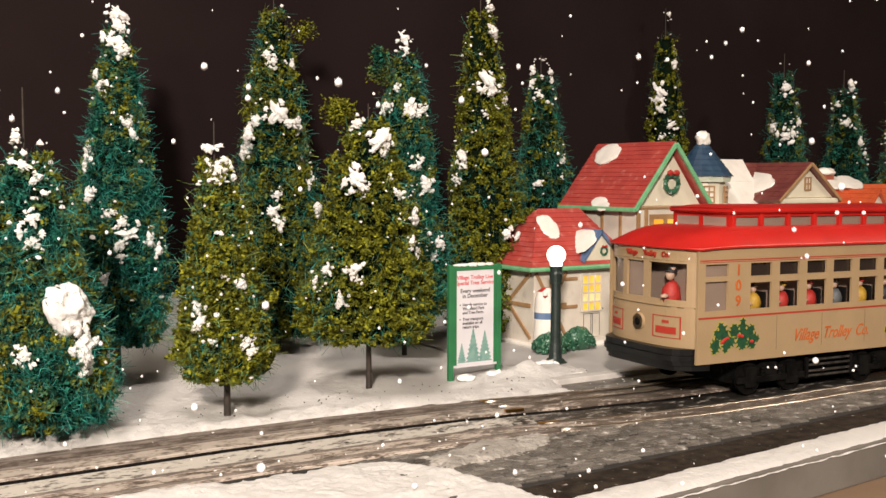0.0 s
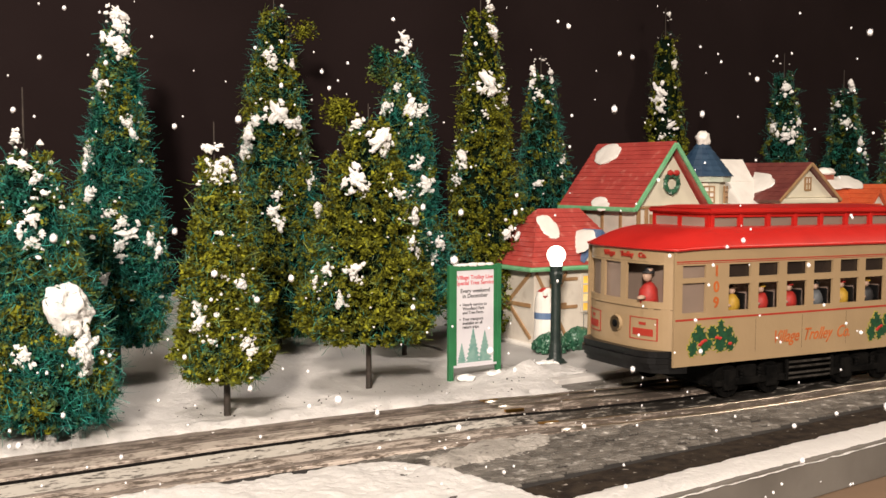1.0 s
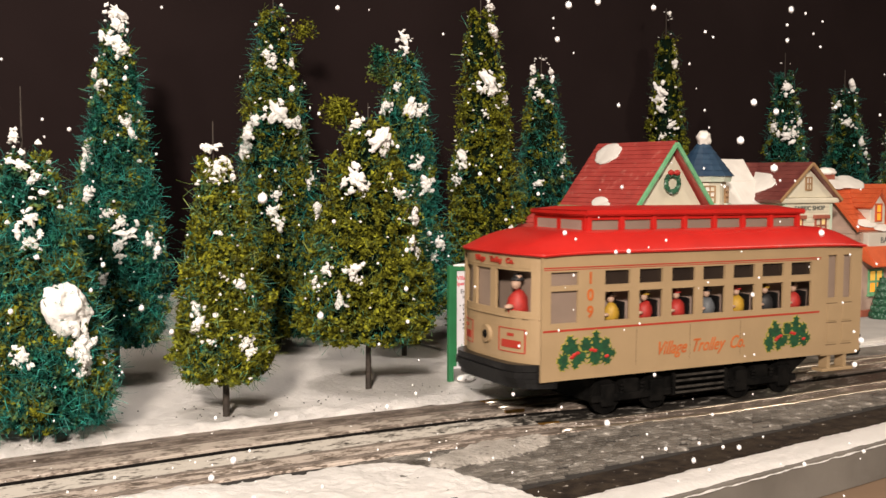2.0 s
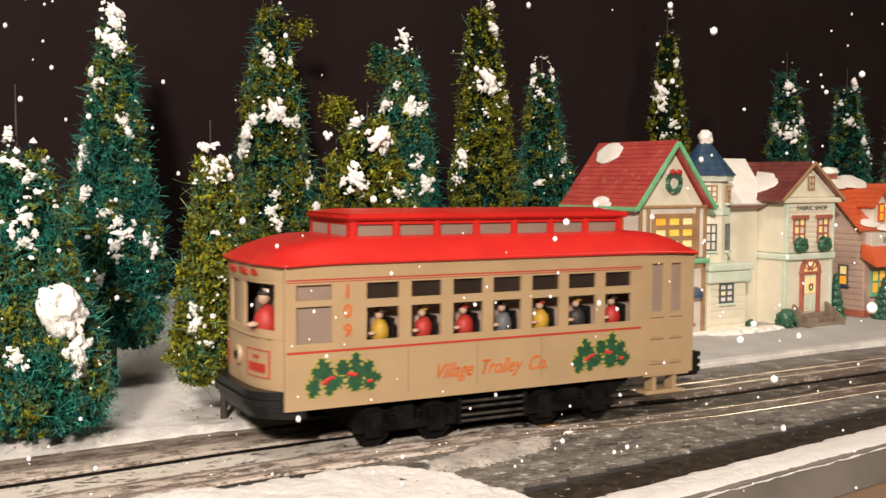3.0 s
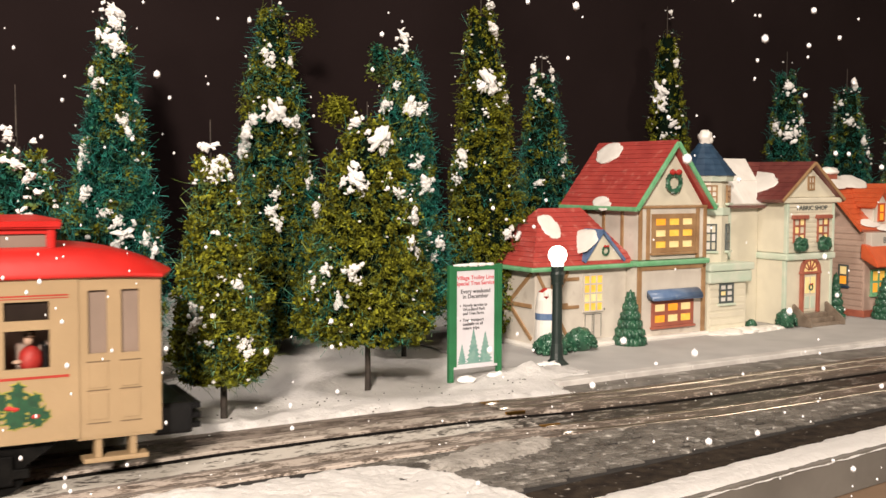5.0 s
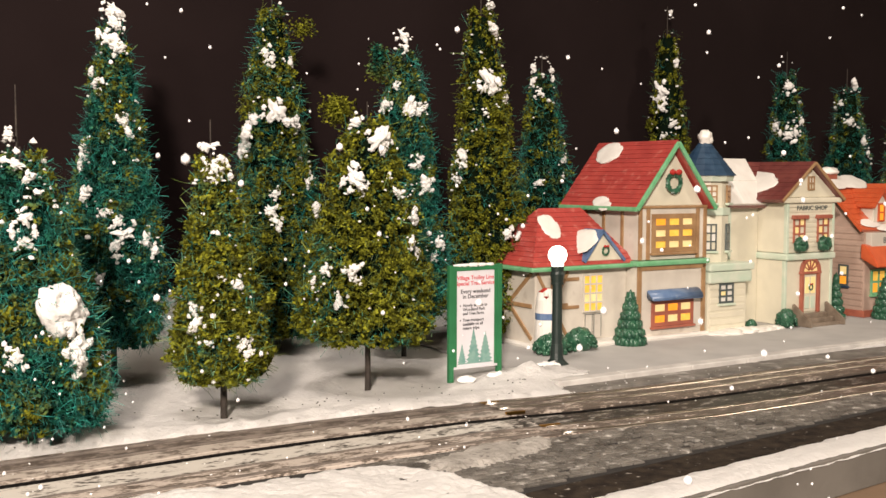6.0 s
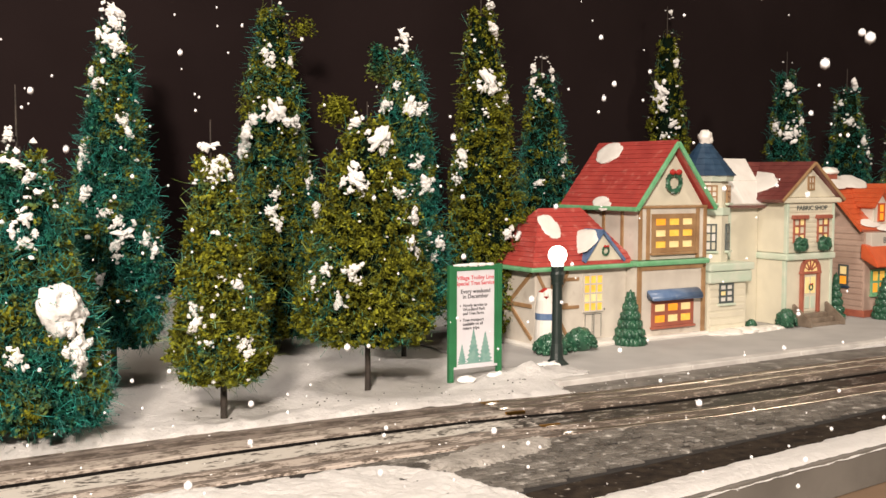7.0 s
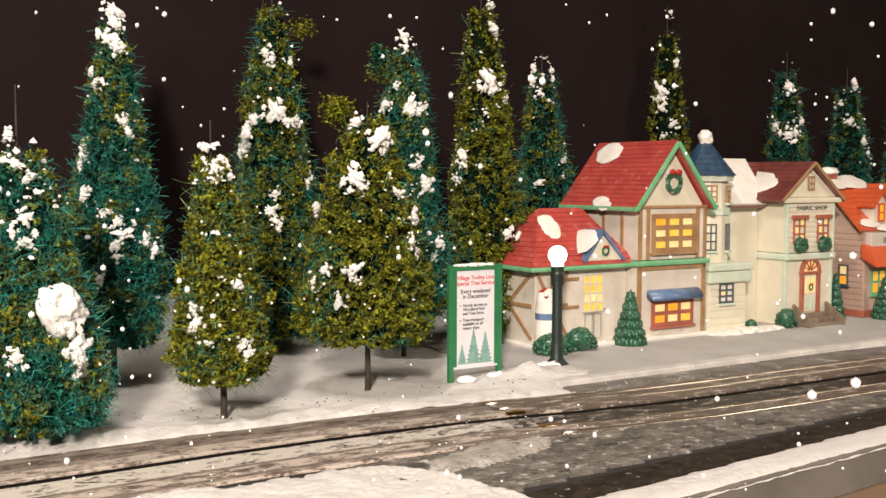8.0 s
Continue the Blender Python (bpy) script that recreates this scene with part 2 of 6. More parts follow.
TRACK, TROLLEY_PITCH = 0.019, 0.35
bm = bmesh.new()
lim = [(-0.45, -0.0465), (0.694, -0.0465)]
a, b = skewed(0.680, -0.1475), skewed(-0.35, -0.1475)
prism(bm, [lim[0], (b.x, b.y), (a.x, a.y), lim[1]], -0.0038, -0.0010)
piece("paving_bed", bm, M_JOINT, "dark mortar bed under the paving bricks", "paving", "structure")

# the track: a dark bed, running rails, a wide black middle groove; laid in two lengths that meet askew
BENDS = ((-0.50, -0.034), (-0.04, -0.0085), (0.0, -0.0055), (0.07, 0.0005), (0.14, 0.0030), (0.20, 0.0028), (0.24, 0.0), (0.30, -0.0060),
         (0.36, -0.0095), (0.42, -0.0090), (0.50, -0.0055), (0.60, -0.0025), (1.0, 0.0), (1.8, 0.0))


def bend(x):
    """How far the track swerves from its straight line at x."""
    for (xa, ya), (xb, yb) in zip(BENDS, BENDS[1:]):
        if x <= xb:
            u = (x - xa) / (xb - xa)
            return ya + (yb - ya) * u * u * (3 - 2 * u) if 0.1 < x < 0.5 else ya + (yb - ya) * u
    return 0.0


def sweep(bm, profile, x0, x1, step=0.010):
    """A closed yz profile carried along the track from x0 to x1."""
    n = max(1, int((x1 - x0) / step))
    rings = []
    for i in range(n + 1):
        x = x0 + (x1 - x0) * i / n
        rings.append([bm.verts.new((x, y + bend(x), z)) for y, z in profile])
    k = len(profile)
    for r, q in zip(rings, rings[1:]):
        for i in range(k):
            bm.faces.new((r[i], r[(i + 1) % k], q[(i + 1) % k], q[i]))
    bm.faces.new(rings[0][::-1])
    bm.faces.new(rings[-1])


def strip_profile(y0, y1, z0, z1, e=0.0004):
    return [(y0, z0), (y1, z0), (y1, z1 - e), (y1 - e, z1), (y0 + e, z1), (y0, z1 - e)]


bm = bmesh.new()
sweep(bm, strip_profile(-0.0460, 0.0535, -0.0038, -0.0030), -0.5, 1.7)
piece("track_base", bm, M_GROOVE, "black base plate under the street track", "track", "structure")
JOIN = 0.247
for x0, x1, beds in ((-0.5, JOIN - 0.0004, (M_BEDBROWN, M_RAIL, M_PALEBED, M_DARKBED)), (JOIN + 0.0004, 1.7, (M_BEDBROWN, M_SOOTBED, M_BEDBROWN, M_BEDBROWN))):
    for y0, y1, z, mt in ((-0.0460, -0.0242, 0.0, beds[0]), (-0.0198, 0.0022, -0.0004, beds[1]), (0.0140, 0.0290, -0.0004, beds[2]), (0.0310, 0.0446, -0.0004, beds[3]), (0.0502, 0.0535, 0.0, beds[3])):
        bm = bmesh.new()
        sweep(bm, strip_profile(y0, y1, -0.0029, z), x0, x1)
        piece("track_bed", bm, mt, "street track bed strip with worn paint", "track", "structure")
    # right rails paler and wider: their glint is built into colour and shape
    steel, wide = (M_DULL, 1.0) if x0 < 0 else (M_STEEL, 1.5)
    for nm, y, w, z, mt, lb in (("running_rail", -0.0229, 0.0011, 0.0006, steel, "worn steel running rail of the street track"),
                                ("running_rail", 0.0466, 0.0012, 0.0008, steel, "worn steel running rail of the street track"),
                                ("middle_rail", 0.0080, 0.0056, -0.0006, M_GROOVE, "blackened middle power rail of the street track"),
                                ("rail_flange", -0.0405, 0.0012, 0.0010, steel, "thin steel flange along the street track"),
                                ("rail_flange", 0.0300, 0.0009, 0.0007, steel, "thin steel flange along the street track")):
        bm = bmesh.new()
        w *= wide if mt == M_STEEL else 1.0
        arc = [(y + w * math.cos(math.pi * q / 8), z - w * 0.8 + w * 0.8 * math.sin(math.pi * q / 8)) for q in range(9)]
        sweep(bm, arc + [(y - w, -0.0029), (y + w, -0.0029)], x0, x1)
        piece(nm, bm, mt, lb, "rail", "structure", smooth=True)
bm = bmesh.new()
sweep(bm, strip_profile(-0.0214, -0.0200, -0.0029, -0.0005), -0.5, 1.7)
piece("wheel_groove", bm, M_GROOVE, "black wheel groove beside the running rail", "track", "structure")
for y in (0.0466, 0.0150, -0.0229):
    bm = bmesh.new()
    sweep(bm, strip_profile(y - 0.0010, y + 0.0010, -0.0010, 0.0011, 0.0003), JOIN - 0.003, JOIN + 0.010)
    piece("rail_joiner", bm, M_BRASS, "bright brass joiner between two track lengths", "rail", "structure")


bm = bmesh.new()
box(bm, 0.30, 1.7, 0.0538, 0.0900, -0.0038, -0.0004, 0.0003)
piece("road_strip", bm, M_ROAD, "grey worn road strip between track and kerb", "road", "structure")


def front_snow_height(x, y):
    """The drift over the near side of the road, ending in a rounded tongue."""
    edge = -0.0435 + 0.006 * noise.noise(Vector((x * 26, 0, 3))) + 0.002 * noise.noise(Vector((x * 120, 0, 5))) - max(0.0, (x - 0.118) / 0.040) ** 2 * 0.060
    u = (edge - y) / 0.016
    h = -0.005 + 0.0062 * max(0.0, min(1.0, u + 0.12)) ** 0.55
    rough = max(0.0, min(1.0, u * 2))
    return h + rough * (0.0016 * lumps(x, y, 45, 11) + 0.0006 * lumps(x, y, 210, 12))


field("snow_drift", -0.30, 0.20, -0.160, -0.030, 330, 110, front_snow_height, M_SNOW, "white snow drift covering the paved street", "snow")


def residue_height(x, y):
    """A thin smear of old snow on the road, ragged at its rim."""
    a, b = (x - 0.1886) / 0.040, (y - (-0.0615) - 0.25 * (x - 0.1886)) / 0.017
    u = 1 - (a * a + b * b) + 0.55 * lumps(x, y, 55, 21) + 0.25 * lumps(x, y, 300, 23)
    return -0.0012 + 0.0031 * max(0.0, min(1.0, u * 1.6)) ** 0.5 + 0.0002 * lumps(x, y, 300, 24)


field("snow_residue", 0.135, 0.262, -0.098, -0.040, 210, 100, residue_height, M_SLUSH, "thin dirty smear of snow on the paved street", "snow")

# the pavement before the houses
ROW = Matrix.Translation((0.486, 0.190, 0.0)) @ Matrix.Rotation(radians(3.2), 4, "Z")
bm = bmesh.new()
box(bm, -0.168, 0.9, -0.100, 0.25, -0.004, 0.0028, 0.0)
piece("pavement", bm, M_PAVE, "pale grey snowy pavement slab before the houses", "pavement", "structure", ROW)
x = -0.172
k = 0
while x < 0.9:
    bm = bmesh.new()
    w = 0.062 + 0.012 * noise.noise(Vector((k * 3.3, 0, 0)))
    box(bm, x, x + w - 0.0006, -0.1115, -0.1003, -0.004, 0.0034, 0.0010)
    for v in bm.verts:
        v.co += Vector((0, 0.0006, 0.0005)) * noise.noise(v.co * 80)
    ob = piece("kerb", bm, M_KERB, "worn pale kerbstone along the pavement", "kerb", "structure", ROW)
    x += w
    k += 1

# ---- trees ----


def foliage_material(name, olive, teal, bias, thread):
    """Curled fibre and torn foam: olive mixed with teal, tuft by tuft and strand by strand lighter or darker."""
    m, n, l, p = mat(name)
    tex = n.new("ShaderNodeTexCoord")
    no, tuft_no = n.new("ShaderNodeTexNoise"), n.new("ShaderNodeTexNoise")
    no.inputs["Scale"].default_value, no.inputs["Detail"].default_value = 42, 5
    tuft_no.inputs["Scale"].default_value, tuft_no.inputs["Detail"].default_value = 210, 2
    ramp = n.new("ShaderNodeValToRGB")
    ramp.color_ramp.elements[0].position, ramp.color_ramp.elements[1].position = bias - 0.07, bias + 0.07
    ramp.color_ramp.elements[0].color, ramp.color_ramp.elements[1].color = rgba(olive), rgba(teal)
    geo = n.new("ShaderNodeNewGeometry")
    mr, mt, mul = n.new("ShaderNodeMapRange"), n.new("ShaderNodeMapRange"), n.new("ShaderNodeMath")
    mr.inputs["To Min"].default_value, mr.inputs["To Max"].default_value = 0.35, 1.55
    # random tuft tones, stretched to paint light and shade into the crown
    mt.inputs["From Min"].default_value, mt.inputs["From Max"].default_value = 0.34, 0.66
    mt.inputs["To Min"].default_value, mt.inputs["To Max"].default_value = (0.6, 1.5) if thread else (0.30, 1.75)
    mul.operation = "MULTIPLY"
    hsv = n.new("ShaderNodeHueSaturation")
    l.new(tex.outputs["Object"], no.inputs["Vector"])
    l.new(tex.outputs["Object"], tuft_no.inputs["Vector"])
    l.new(no.outputs["Fac"], ramp.inputs["Fac"])
    l.new(geo.outputs["Random Per Island"], mr.inputs["Value"])
    l.new(tuft_no.outputs["Fac"], mt.inputs["Value"])
    l.new(mr.outputs["Result"], mul.inputs[0])
    l.new(mt.outputs["Result"], mul.inputs[1])
    l.new(mul.outputs[0], hsv.inputs["Value"])
    l.new(ramp.outputs["Color"], hsv.inputs["Color"])
    l.new(hsv.outputs["Color"], p.inputs["Base Color"])
    p.inputs["Roughness"].default_value = 0.5 if thread else 0.85
    p.inputs["Specular IOR Level"].default_value = 0.35 if thread else 0.1
    return m


OLIVE, TEAL = (0.112, 0.116, 0.010), (0.010, 0.072, 0.048)
BIASES = (0.43, 0.47, 0.53, 0.60)
M_LEAF = {b: foliage_material("foliage_" + str(i), OLIVE, TEAL, b + 0.05, False) for i, b in enumerate(BIASES)}
M_THREAD = {b: foliage_material("fibre_" + str(i), (0.13, 0.16, 0.026), (0.018, 0.165, 0.135), b - 0.10, True) for i, b in enumerate(BIASES)}
M_CORE = surface("crown_shade", (0.006, 0.009, 0.003), (0.003, 0.008, 0.006), 120, 1.0, 0.8, 500, spec=0.0)
M_BARK = surface("black_stick", (0.020, 0.014, 0.010), (0.035, 0.025, 0.018), 200, 0.7, 0.8, 700)


TAPER = {5: 0.80, 31: 0.70, 12: 0.68, 41: 0.70, 43: 0.70}    # slimmer trees, by seed


def radius_at(u, r_low, seed, th):
    """The crown's radius at height u (0 foot, 1 tip): a ragged, slightly bellied cone."""
    env = (1 - u) ** TAPER.get(seed, 0.58) * 0.93 + 0.07
    env *= min(1.0, 0.72 + u * 3.2)
    lump = noise.noise(Vector((math.cos(th) * 1.3, math.sin(th) * 1.3, u * 7.0 + seed * 5.3)))
    fine = noise.noise(Vector((math.cos(th) * 3.5, math.sin(th) * 3.5, u * 19.0 + seed * 2.1)))
    clot = noise.noise(Vector((math.cos(th) * 7.0, math.sin(th) * 7.0, u * 44.0 + seed * 1.3)))
    return r_low * env * (1 + 0.24 * lump + 0.20 * fine + 0.16 * clot)


def ribbons(name, material, count, rng, z0, z1, r_low, seed, long, wide, curl, inside, parent, lean):
    """Many short curled strips lying on and standing off the crown."""
    verts, faces = [], []
    tufts = curl < 0.5
    for k in range(count):
        if not tufts or k % 17 == 0:
            u0 = 1 - math.sqrt(1 - rng.random() * 0.995)
            th0 = rng.random() * math.tau
            deep = 1 - inside * rng.random() ** 1.5
        if tufts:
            u = min(0.998, max(0.0, u0 + rng.gauss(0, 0.0015) / (z1 - z0)))
            th = th0 + rng.gauss(0, 0.0015) / (0.006 + r_low * (1 - u0))
        else:
            u, th = u0, th0
        r = radius_at(u, r_low, seed, th0) * deep + (rng.gauss(0, 0.0013) if tufts else 0.0)
        c = Vector((r * math.cos(th) + lean[0] * u, r * math.sin(th) + lean[1] * u, z0 + (z1 - z0) * u))
        out = Vector((math.cos(th), math.sin(th), 0.25))
        d = Vector((rng.gauss(0, 1), rng.gauss(0, 1), rng.gauss(0, 1))).normalized() * 1.2 + out * (0.5 if tufts else 0.12)
        if not tufts:
            d -= out * d.dot(out) * 0.6
        d.normalize()
        side = d.cross(Vector((rng.gauss(0, 1), rng.gauss(0, 1), rng.gauss(0, 1)))).normalized()
        bend = d.cross(side) * curl
        ln, w = long * rng.uniform(0.5, 1.4), wide * rng.uniform(0.6, 1.4)
        i = len(verts)
        steps = 4 if curl > 0.5 else 1
        p = c - d * ln * 0.35
        for s in range(steps + 1):
            verts += [p - side * w * 0.5, p + side * w * 0.5]
            p = p + d * (ln / steps)
            d = (d + bend * 0.55).normalized()
        for s in range(steps):
            a = i + 2 * s
            faces.append((a, a + 1, a + 3, a + 2))
    me = bpy.data.meshes.new(name)
    me.from_pydata(verts, [], faces)
    me.materials.append(material)
    ob = new(name, me)
    ob.parent = parent
    ob["kind"] = "stuff"
    return ob


def snow_clump(rng, size, name, parent, place, out):
    """A torn sheet of snow paste pressed on the branches, with ragged arms, holes and a dribble."""
    bm = bmesh.new()
    tang = Vector((-math.sin(out), math.cos(out), 0))
    face = Vector((math.cos(out), math.sin(out), 0))
    big = size > 0.0125
    size *= 0.92 if big else 0.80
    bits = [(0.0, 0.0, 1.0)]
    for k in range(2 if big else 3):
        a = rng.uniform(-2.6, -0.5) if big else rng.random() * math.tau
        bits.append((1.15 * math.cos(a), 1.15 * math.sin(a), rng.uniform(0.25, 0.5)))
    for ox, oz, part_size in bits:
        off = Vector((rng.random() * 90, rng.random() * 90, rng.random() * 90))
        s = size * part_size
        lean_, tall = (-0.1, 1.25) if big else (rng.uniform(-0.5, 0.5), rng.uniform(0.75, 1.3))
        q = bmesh.ops.create_icosphere(bm, subdivisions=4 if part_size == 1.0 else 3, radius=1.0)
        for v in q["verts"]:
            d = v.co.copy()
            rim = Vector((d.x, d.z, 0))
            flat_r = rim.length
            rim = rim.normalized() if flat_r > 1e-4 else Vector((1, 0, 0))
            r = 0.72 + (0.22 if big else 0.62) * noise.noise(rim * 1.1 + off) + (0.16 if big else 0.42) * noise.noise(rim * 2.6 + off) + 0.13 * noise.noise(rim * 6.5 + off)
            r = max(0.18, r) * (1 + 0.10 * noise.noise(d * 5 + off))
            puff = 0.50 * (1 + 0.75 * noise.noise(d * 2.2 + off) + 0.35 * noise.noise(d * 5.5 + off) + 0.16 * noise.noise(d * 13 + off))
            x, z = d.x * r * s, d.z * r * s * tall
            v.co = tang * (x + lean_ * z + ox * size) + Vector((0, 0, z + oz * size)) + face * (d.y * s * puff)
    ob = part(name, bm, M_PUTTY, parent, smooth=True)
    ob.location = place
    return ob


def tree(x, y, z0, z1, r_low, bias, clumps, label, seed, lean=(0.0, 0.0), stick=None, n_leaf=9000, n_thread=3500, dust=62, foot=0.0):
    rng = random.Random(seed)
    top = thing("christmas_tree", label, "tree", Matrix.Translation((x, y, foot)), "model fir trees")
    z0, z1 = z0 - foot, z1 - foot
    bm = bmesh.new()
    tip = stick - foot if stick else z1
    for i in range(6):
        za, zb = -0.004 + (tip + 0.004) * i / 6, -0.004 + (tip + 0.004) * (i + 1) / 6
        ra, rb = 0.0023 * (1 - 0.14 * i), 0.0023 * (1 - 0.14 * (i + 1))
        ua, ub = max(0, (za - z0) / (z1 - z0)), max(0, (zb - z0) / (z1 - z0))
        cyl(bm, ra, rb, za, zb, 8, cx=lean[0] * (ua + ub) / 2, cy=lean[1] * (ua + ub) / 2)
    part("trunk", bm, M_BARK, top, "thin dark wooden stick trunk")
    # near-black core: the shade deep between the leaves, put in as colour
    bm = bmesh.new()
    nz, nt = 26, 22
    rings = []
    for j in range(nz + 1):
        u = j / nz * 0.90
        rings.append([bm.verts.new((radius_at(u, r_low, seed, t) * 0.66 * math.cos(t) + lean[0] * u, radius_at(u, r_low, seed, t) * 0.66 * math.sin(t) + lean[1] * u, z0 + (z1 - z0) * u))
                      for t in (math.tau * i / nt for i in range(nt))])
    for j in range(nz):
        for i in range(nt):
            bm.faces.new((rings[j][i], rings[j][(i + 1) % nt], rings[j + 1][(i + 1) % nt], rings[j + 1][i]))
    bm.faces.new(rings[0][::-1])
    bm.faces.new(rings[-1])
    part("core", bm, M_CORE, top, "near-black inner core standing in for shade between leaves", smooth=True)
    ribbons("crown", M_LEAF[bias], n_leaf, rng, z0, z1, r_low, seed, 0.0022, 0.0014, 0.0, 0.40, top, lean)
    ribbons("fibre_fleece", M_THREAD[bias], int(n_thread * (1.5 if bias < 0.5 else 1.0 if bias < 0.58 else 0.45)), rng, z0, z1, r_low * 1.03, seed, 0.0125, 0.00023, 2.7, 0.24, top, lean)
    for u, th, size in clumps:
        t = radians(th)
        r = radius_at(u, r_low, seed, t) * 0.97
        snow_clump(rng, size, "snow_clump", top, Vector((r * math.cos(t) + lean[0] * u, r * math.sin(t) + lean[1] * u, z0 + (z1 - z0) * u)), t)
    bm = bmesh.new()
    for i in range(dust):
        u, t = rng.random() ** 1.2 * 0.97, rng.random() * math.tau
        if clumps and i % 3:
            cu_, ct_, cs_ = clumps[rng.randrange(len(clumps))]
            u = min(0.985, max(0.02, cu_ + rng.gauss(0, 0.012) / (z1 - z0)))
            t = radians(ct_) + rng.gauss(0, 0.011) / (0.008 + r_low * (1 - u))
        r = radius_at(u, r_low, seed, t) * 1.01
        ball(bm, rng.uniform(0.0004, 0.0015) * (1.0 if rng.random() < 0.8 else 1.6), (r * math.cos(t) + lean[0] * u, r * math.sin(t) + lean[1] * u, z0 + (z1 - z0) * u), 1, (1, 1, rng.uniform(0.5, 1.0)), 0.7, i)
    tagged(part("snow_dusting", bm, M_PUTTY, top, "scattered crumbs of white snow paste"), kind="stuff")
    return top


def tuft(parent, root, tip, r, count, bias, seed):
    """A stray side branch: a thin twig with a cloud of leaves at its end."""
    rng = random.Random(seed)
    root, tip = Vector(root), Vector(tip)
    bm = bmesh.new()
    d = tip - root
    cyl(bm, 0.0008, 0.0005, 0, d.length, 6, Matrix.Translation(root) @ d.to_track_quat("Z", "Y").to_matrix().to_4x4())
    br = part("branch", bm, M_BARK, parent, "thin stray side branch")
    verts, faces = [], []
    for k in range(count):
        w = rng.random() ** 0.6
        c = root.lerp(tip, 0.35 + 0.65 * w) + Vector((rng.gauss(0, 1), rng.gauss(0, 1), rng.gauss(0, 1))) * r * 0.5
        a = Vector((rng.gauss(0, 1), rng.gauss(0, 1), rng.gauss(0, 1))).normalized()
        b = a.cross(Vector((rng.gauss(0, 1), rng.gauss(0, 1), rng.gauss(0, 1)))).normalized()
        i = len(verts)
        verts += [c - a * 0.0010 - b * 0.0006, c - a * 0.0010 + b * 0.0006, c + a * 0.0010 + b * 0.0006, c + a * 0.0010 - b * 0.0006]
        faces.append((i, i + 1, i + 2, i + 3))
    me = bpy.data.meshes.new("branch_leaves")
    me.from_pydata(verts, [], faces)
    me.materials.append(M_LEAF[bias])
    ob = new("branch_foliage", me)
    ob.parent = br
    ob["kind"] = "stuff"


# angles are seen from above, 0 along the track, 270 towards the street
last = tree(-0.0195, 0.0727, 0.0110, 0.1699, 0.0395, 0.47, [(0.985, 209, 0.0046), (0.985, 204, 0.0042), (0.892, 254, 0.0067), (0.836, 278, 0.0042), (0.789, 291, 0.0027), (0.709, 266, 0.0059), (0.631, 263, 0.0071), (0.668, 246, 0.0038), (0.405, 297, 0.0185), (0.285, 303, 0.0085), (0.239, 299, 0.0084), (0.211, 311, 0.0055), (0.267, 250, 0.0063), (0.239, 242, 0.0042)],
     "tall olive and teal fibre fir with a heavy lump of snow", 3, (-0.0070, 0.0038), stick=0.1946, n_leaf=34000, n_thread=6500)
last = tree(0.0500, 0.2278, 0.0282, 0.2669, 0.0392, 0.43, [(0.974, 264, 0.0082), (0.929, 271, 0.0071), (0.88, 249, 0.0098), (0.863, 291, 0.006), (0.759, 204, 0.0071), (0.792, 183, 0.0044), (0.649, 281, 0.006), (0.616, 290, 0.0044), (0.571, 183, 0.0087), (0.525, 185, 0.0054), (0.439, 209, 0.0071), (0.393, 242, 0.0044), (0.363, 265, 0.0054), (0.33, 274, 0.0109), (0.302, 309, 0.0071), (0.277, 312, 0.006), (0.269, 263, 0.0049), (0.203, 245, 0.0049), (0.393, 254, 0.0041)],
     "tall slim teal fibre fir with snow paste down one side", 5, (0.0035, -0.0018), n_leaf=34000, n_thread=6500)
last = tree(0.0863, 0.0819, 0.0241, 0.1674, 0.0272, 0.6, [(0.967, 224, 0.0051), (0.877, 275, 0.0083), (0.92, 298, 0.0051), (0.84, 252, 0.0042), (0.849, 327, 0.0037), (0.311, 205, 0.0069), (0.25, 217, 0.0074), (0.347, 211, 0.0046), (0.182, 235, 0.0046), (0.417, 288, 0.0046), (0.17, 285, 0.006), (0.132, 288, 0.0046), (0.446, 263, 0.0028)],
     "small olive fibre fir with a bare pointed tip", 8, (-0.0055, 0.0029), stick=0.1793, n_leaf=34000, n_thread=6500)
tuft(last, (0.0180, -0.0097, 0.0624), (0.0261, -0.0141, 0.0761), 0.0027, 160, 0.6, 8)
last = tree(0.1991, 0.3068, 0.0137, 0.3051, 0.0438, 0.53, [(0.611, 206, 0.0078), (0.572, 192, 0.0097), (0.531, 175, 0.011), (0.799, 225, 0.0078), (0.78, 247, 0.0058), (0.772, 302, 0.0042), (0.63, 254, 0.011), (0.605, 277, 0.011), (0.606, 304, 0.0084), (0.502, 327, 0.0071), (0.445, 327, 0.0078), (0.365, 320, 0.0071), (0.408, 253, 0.0058), (0.357, 243, 0.0071), (0.325, 254, 0.0058)],
     "tall olive fibre fir with snow sliding off its branches", 12, (-0.0025, 0.0013), n_leaf=34000, n_thread=6500)
tuft(last, (0.0075, -0.0040, 0.2629), (0.0239, -0.0129, 0.2693), 0.0076, 300, 0.53, 12)
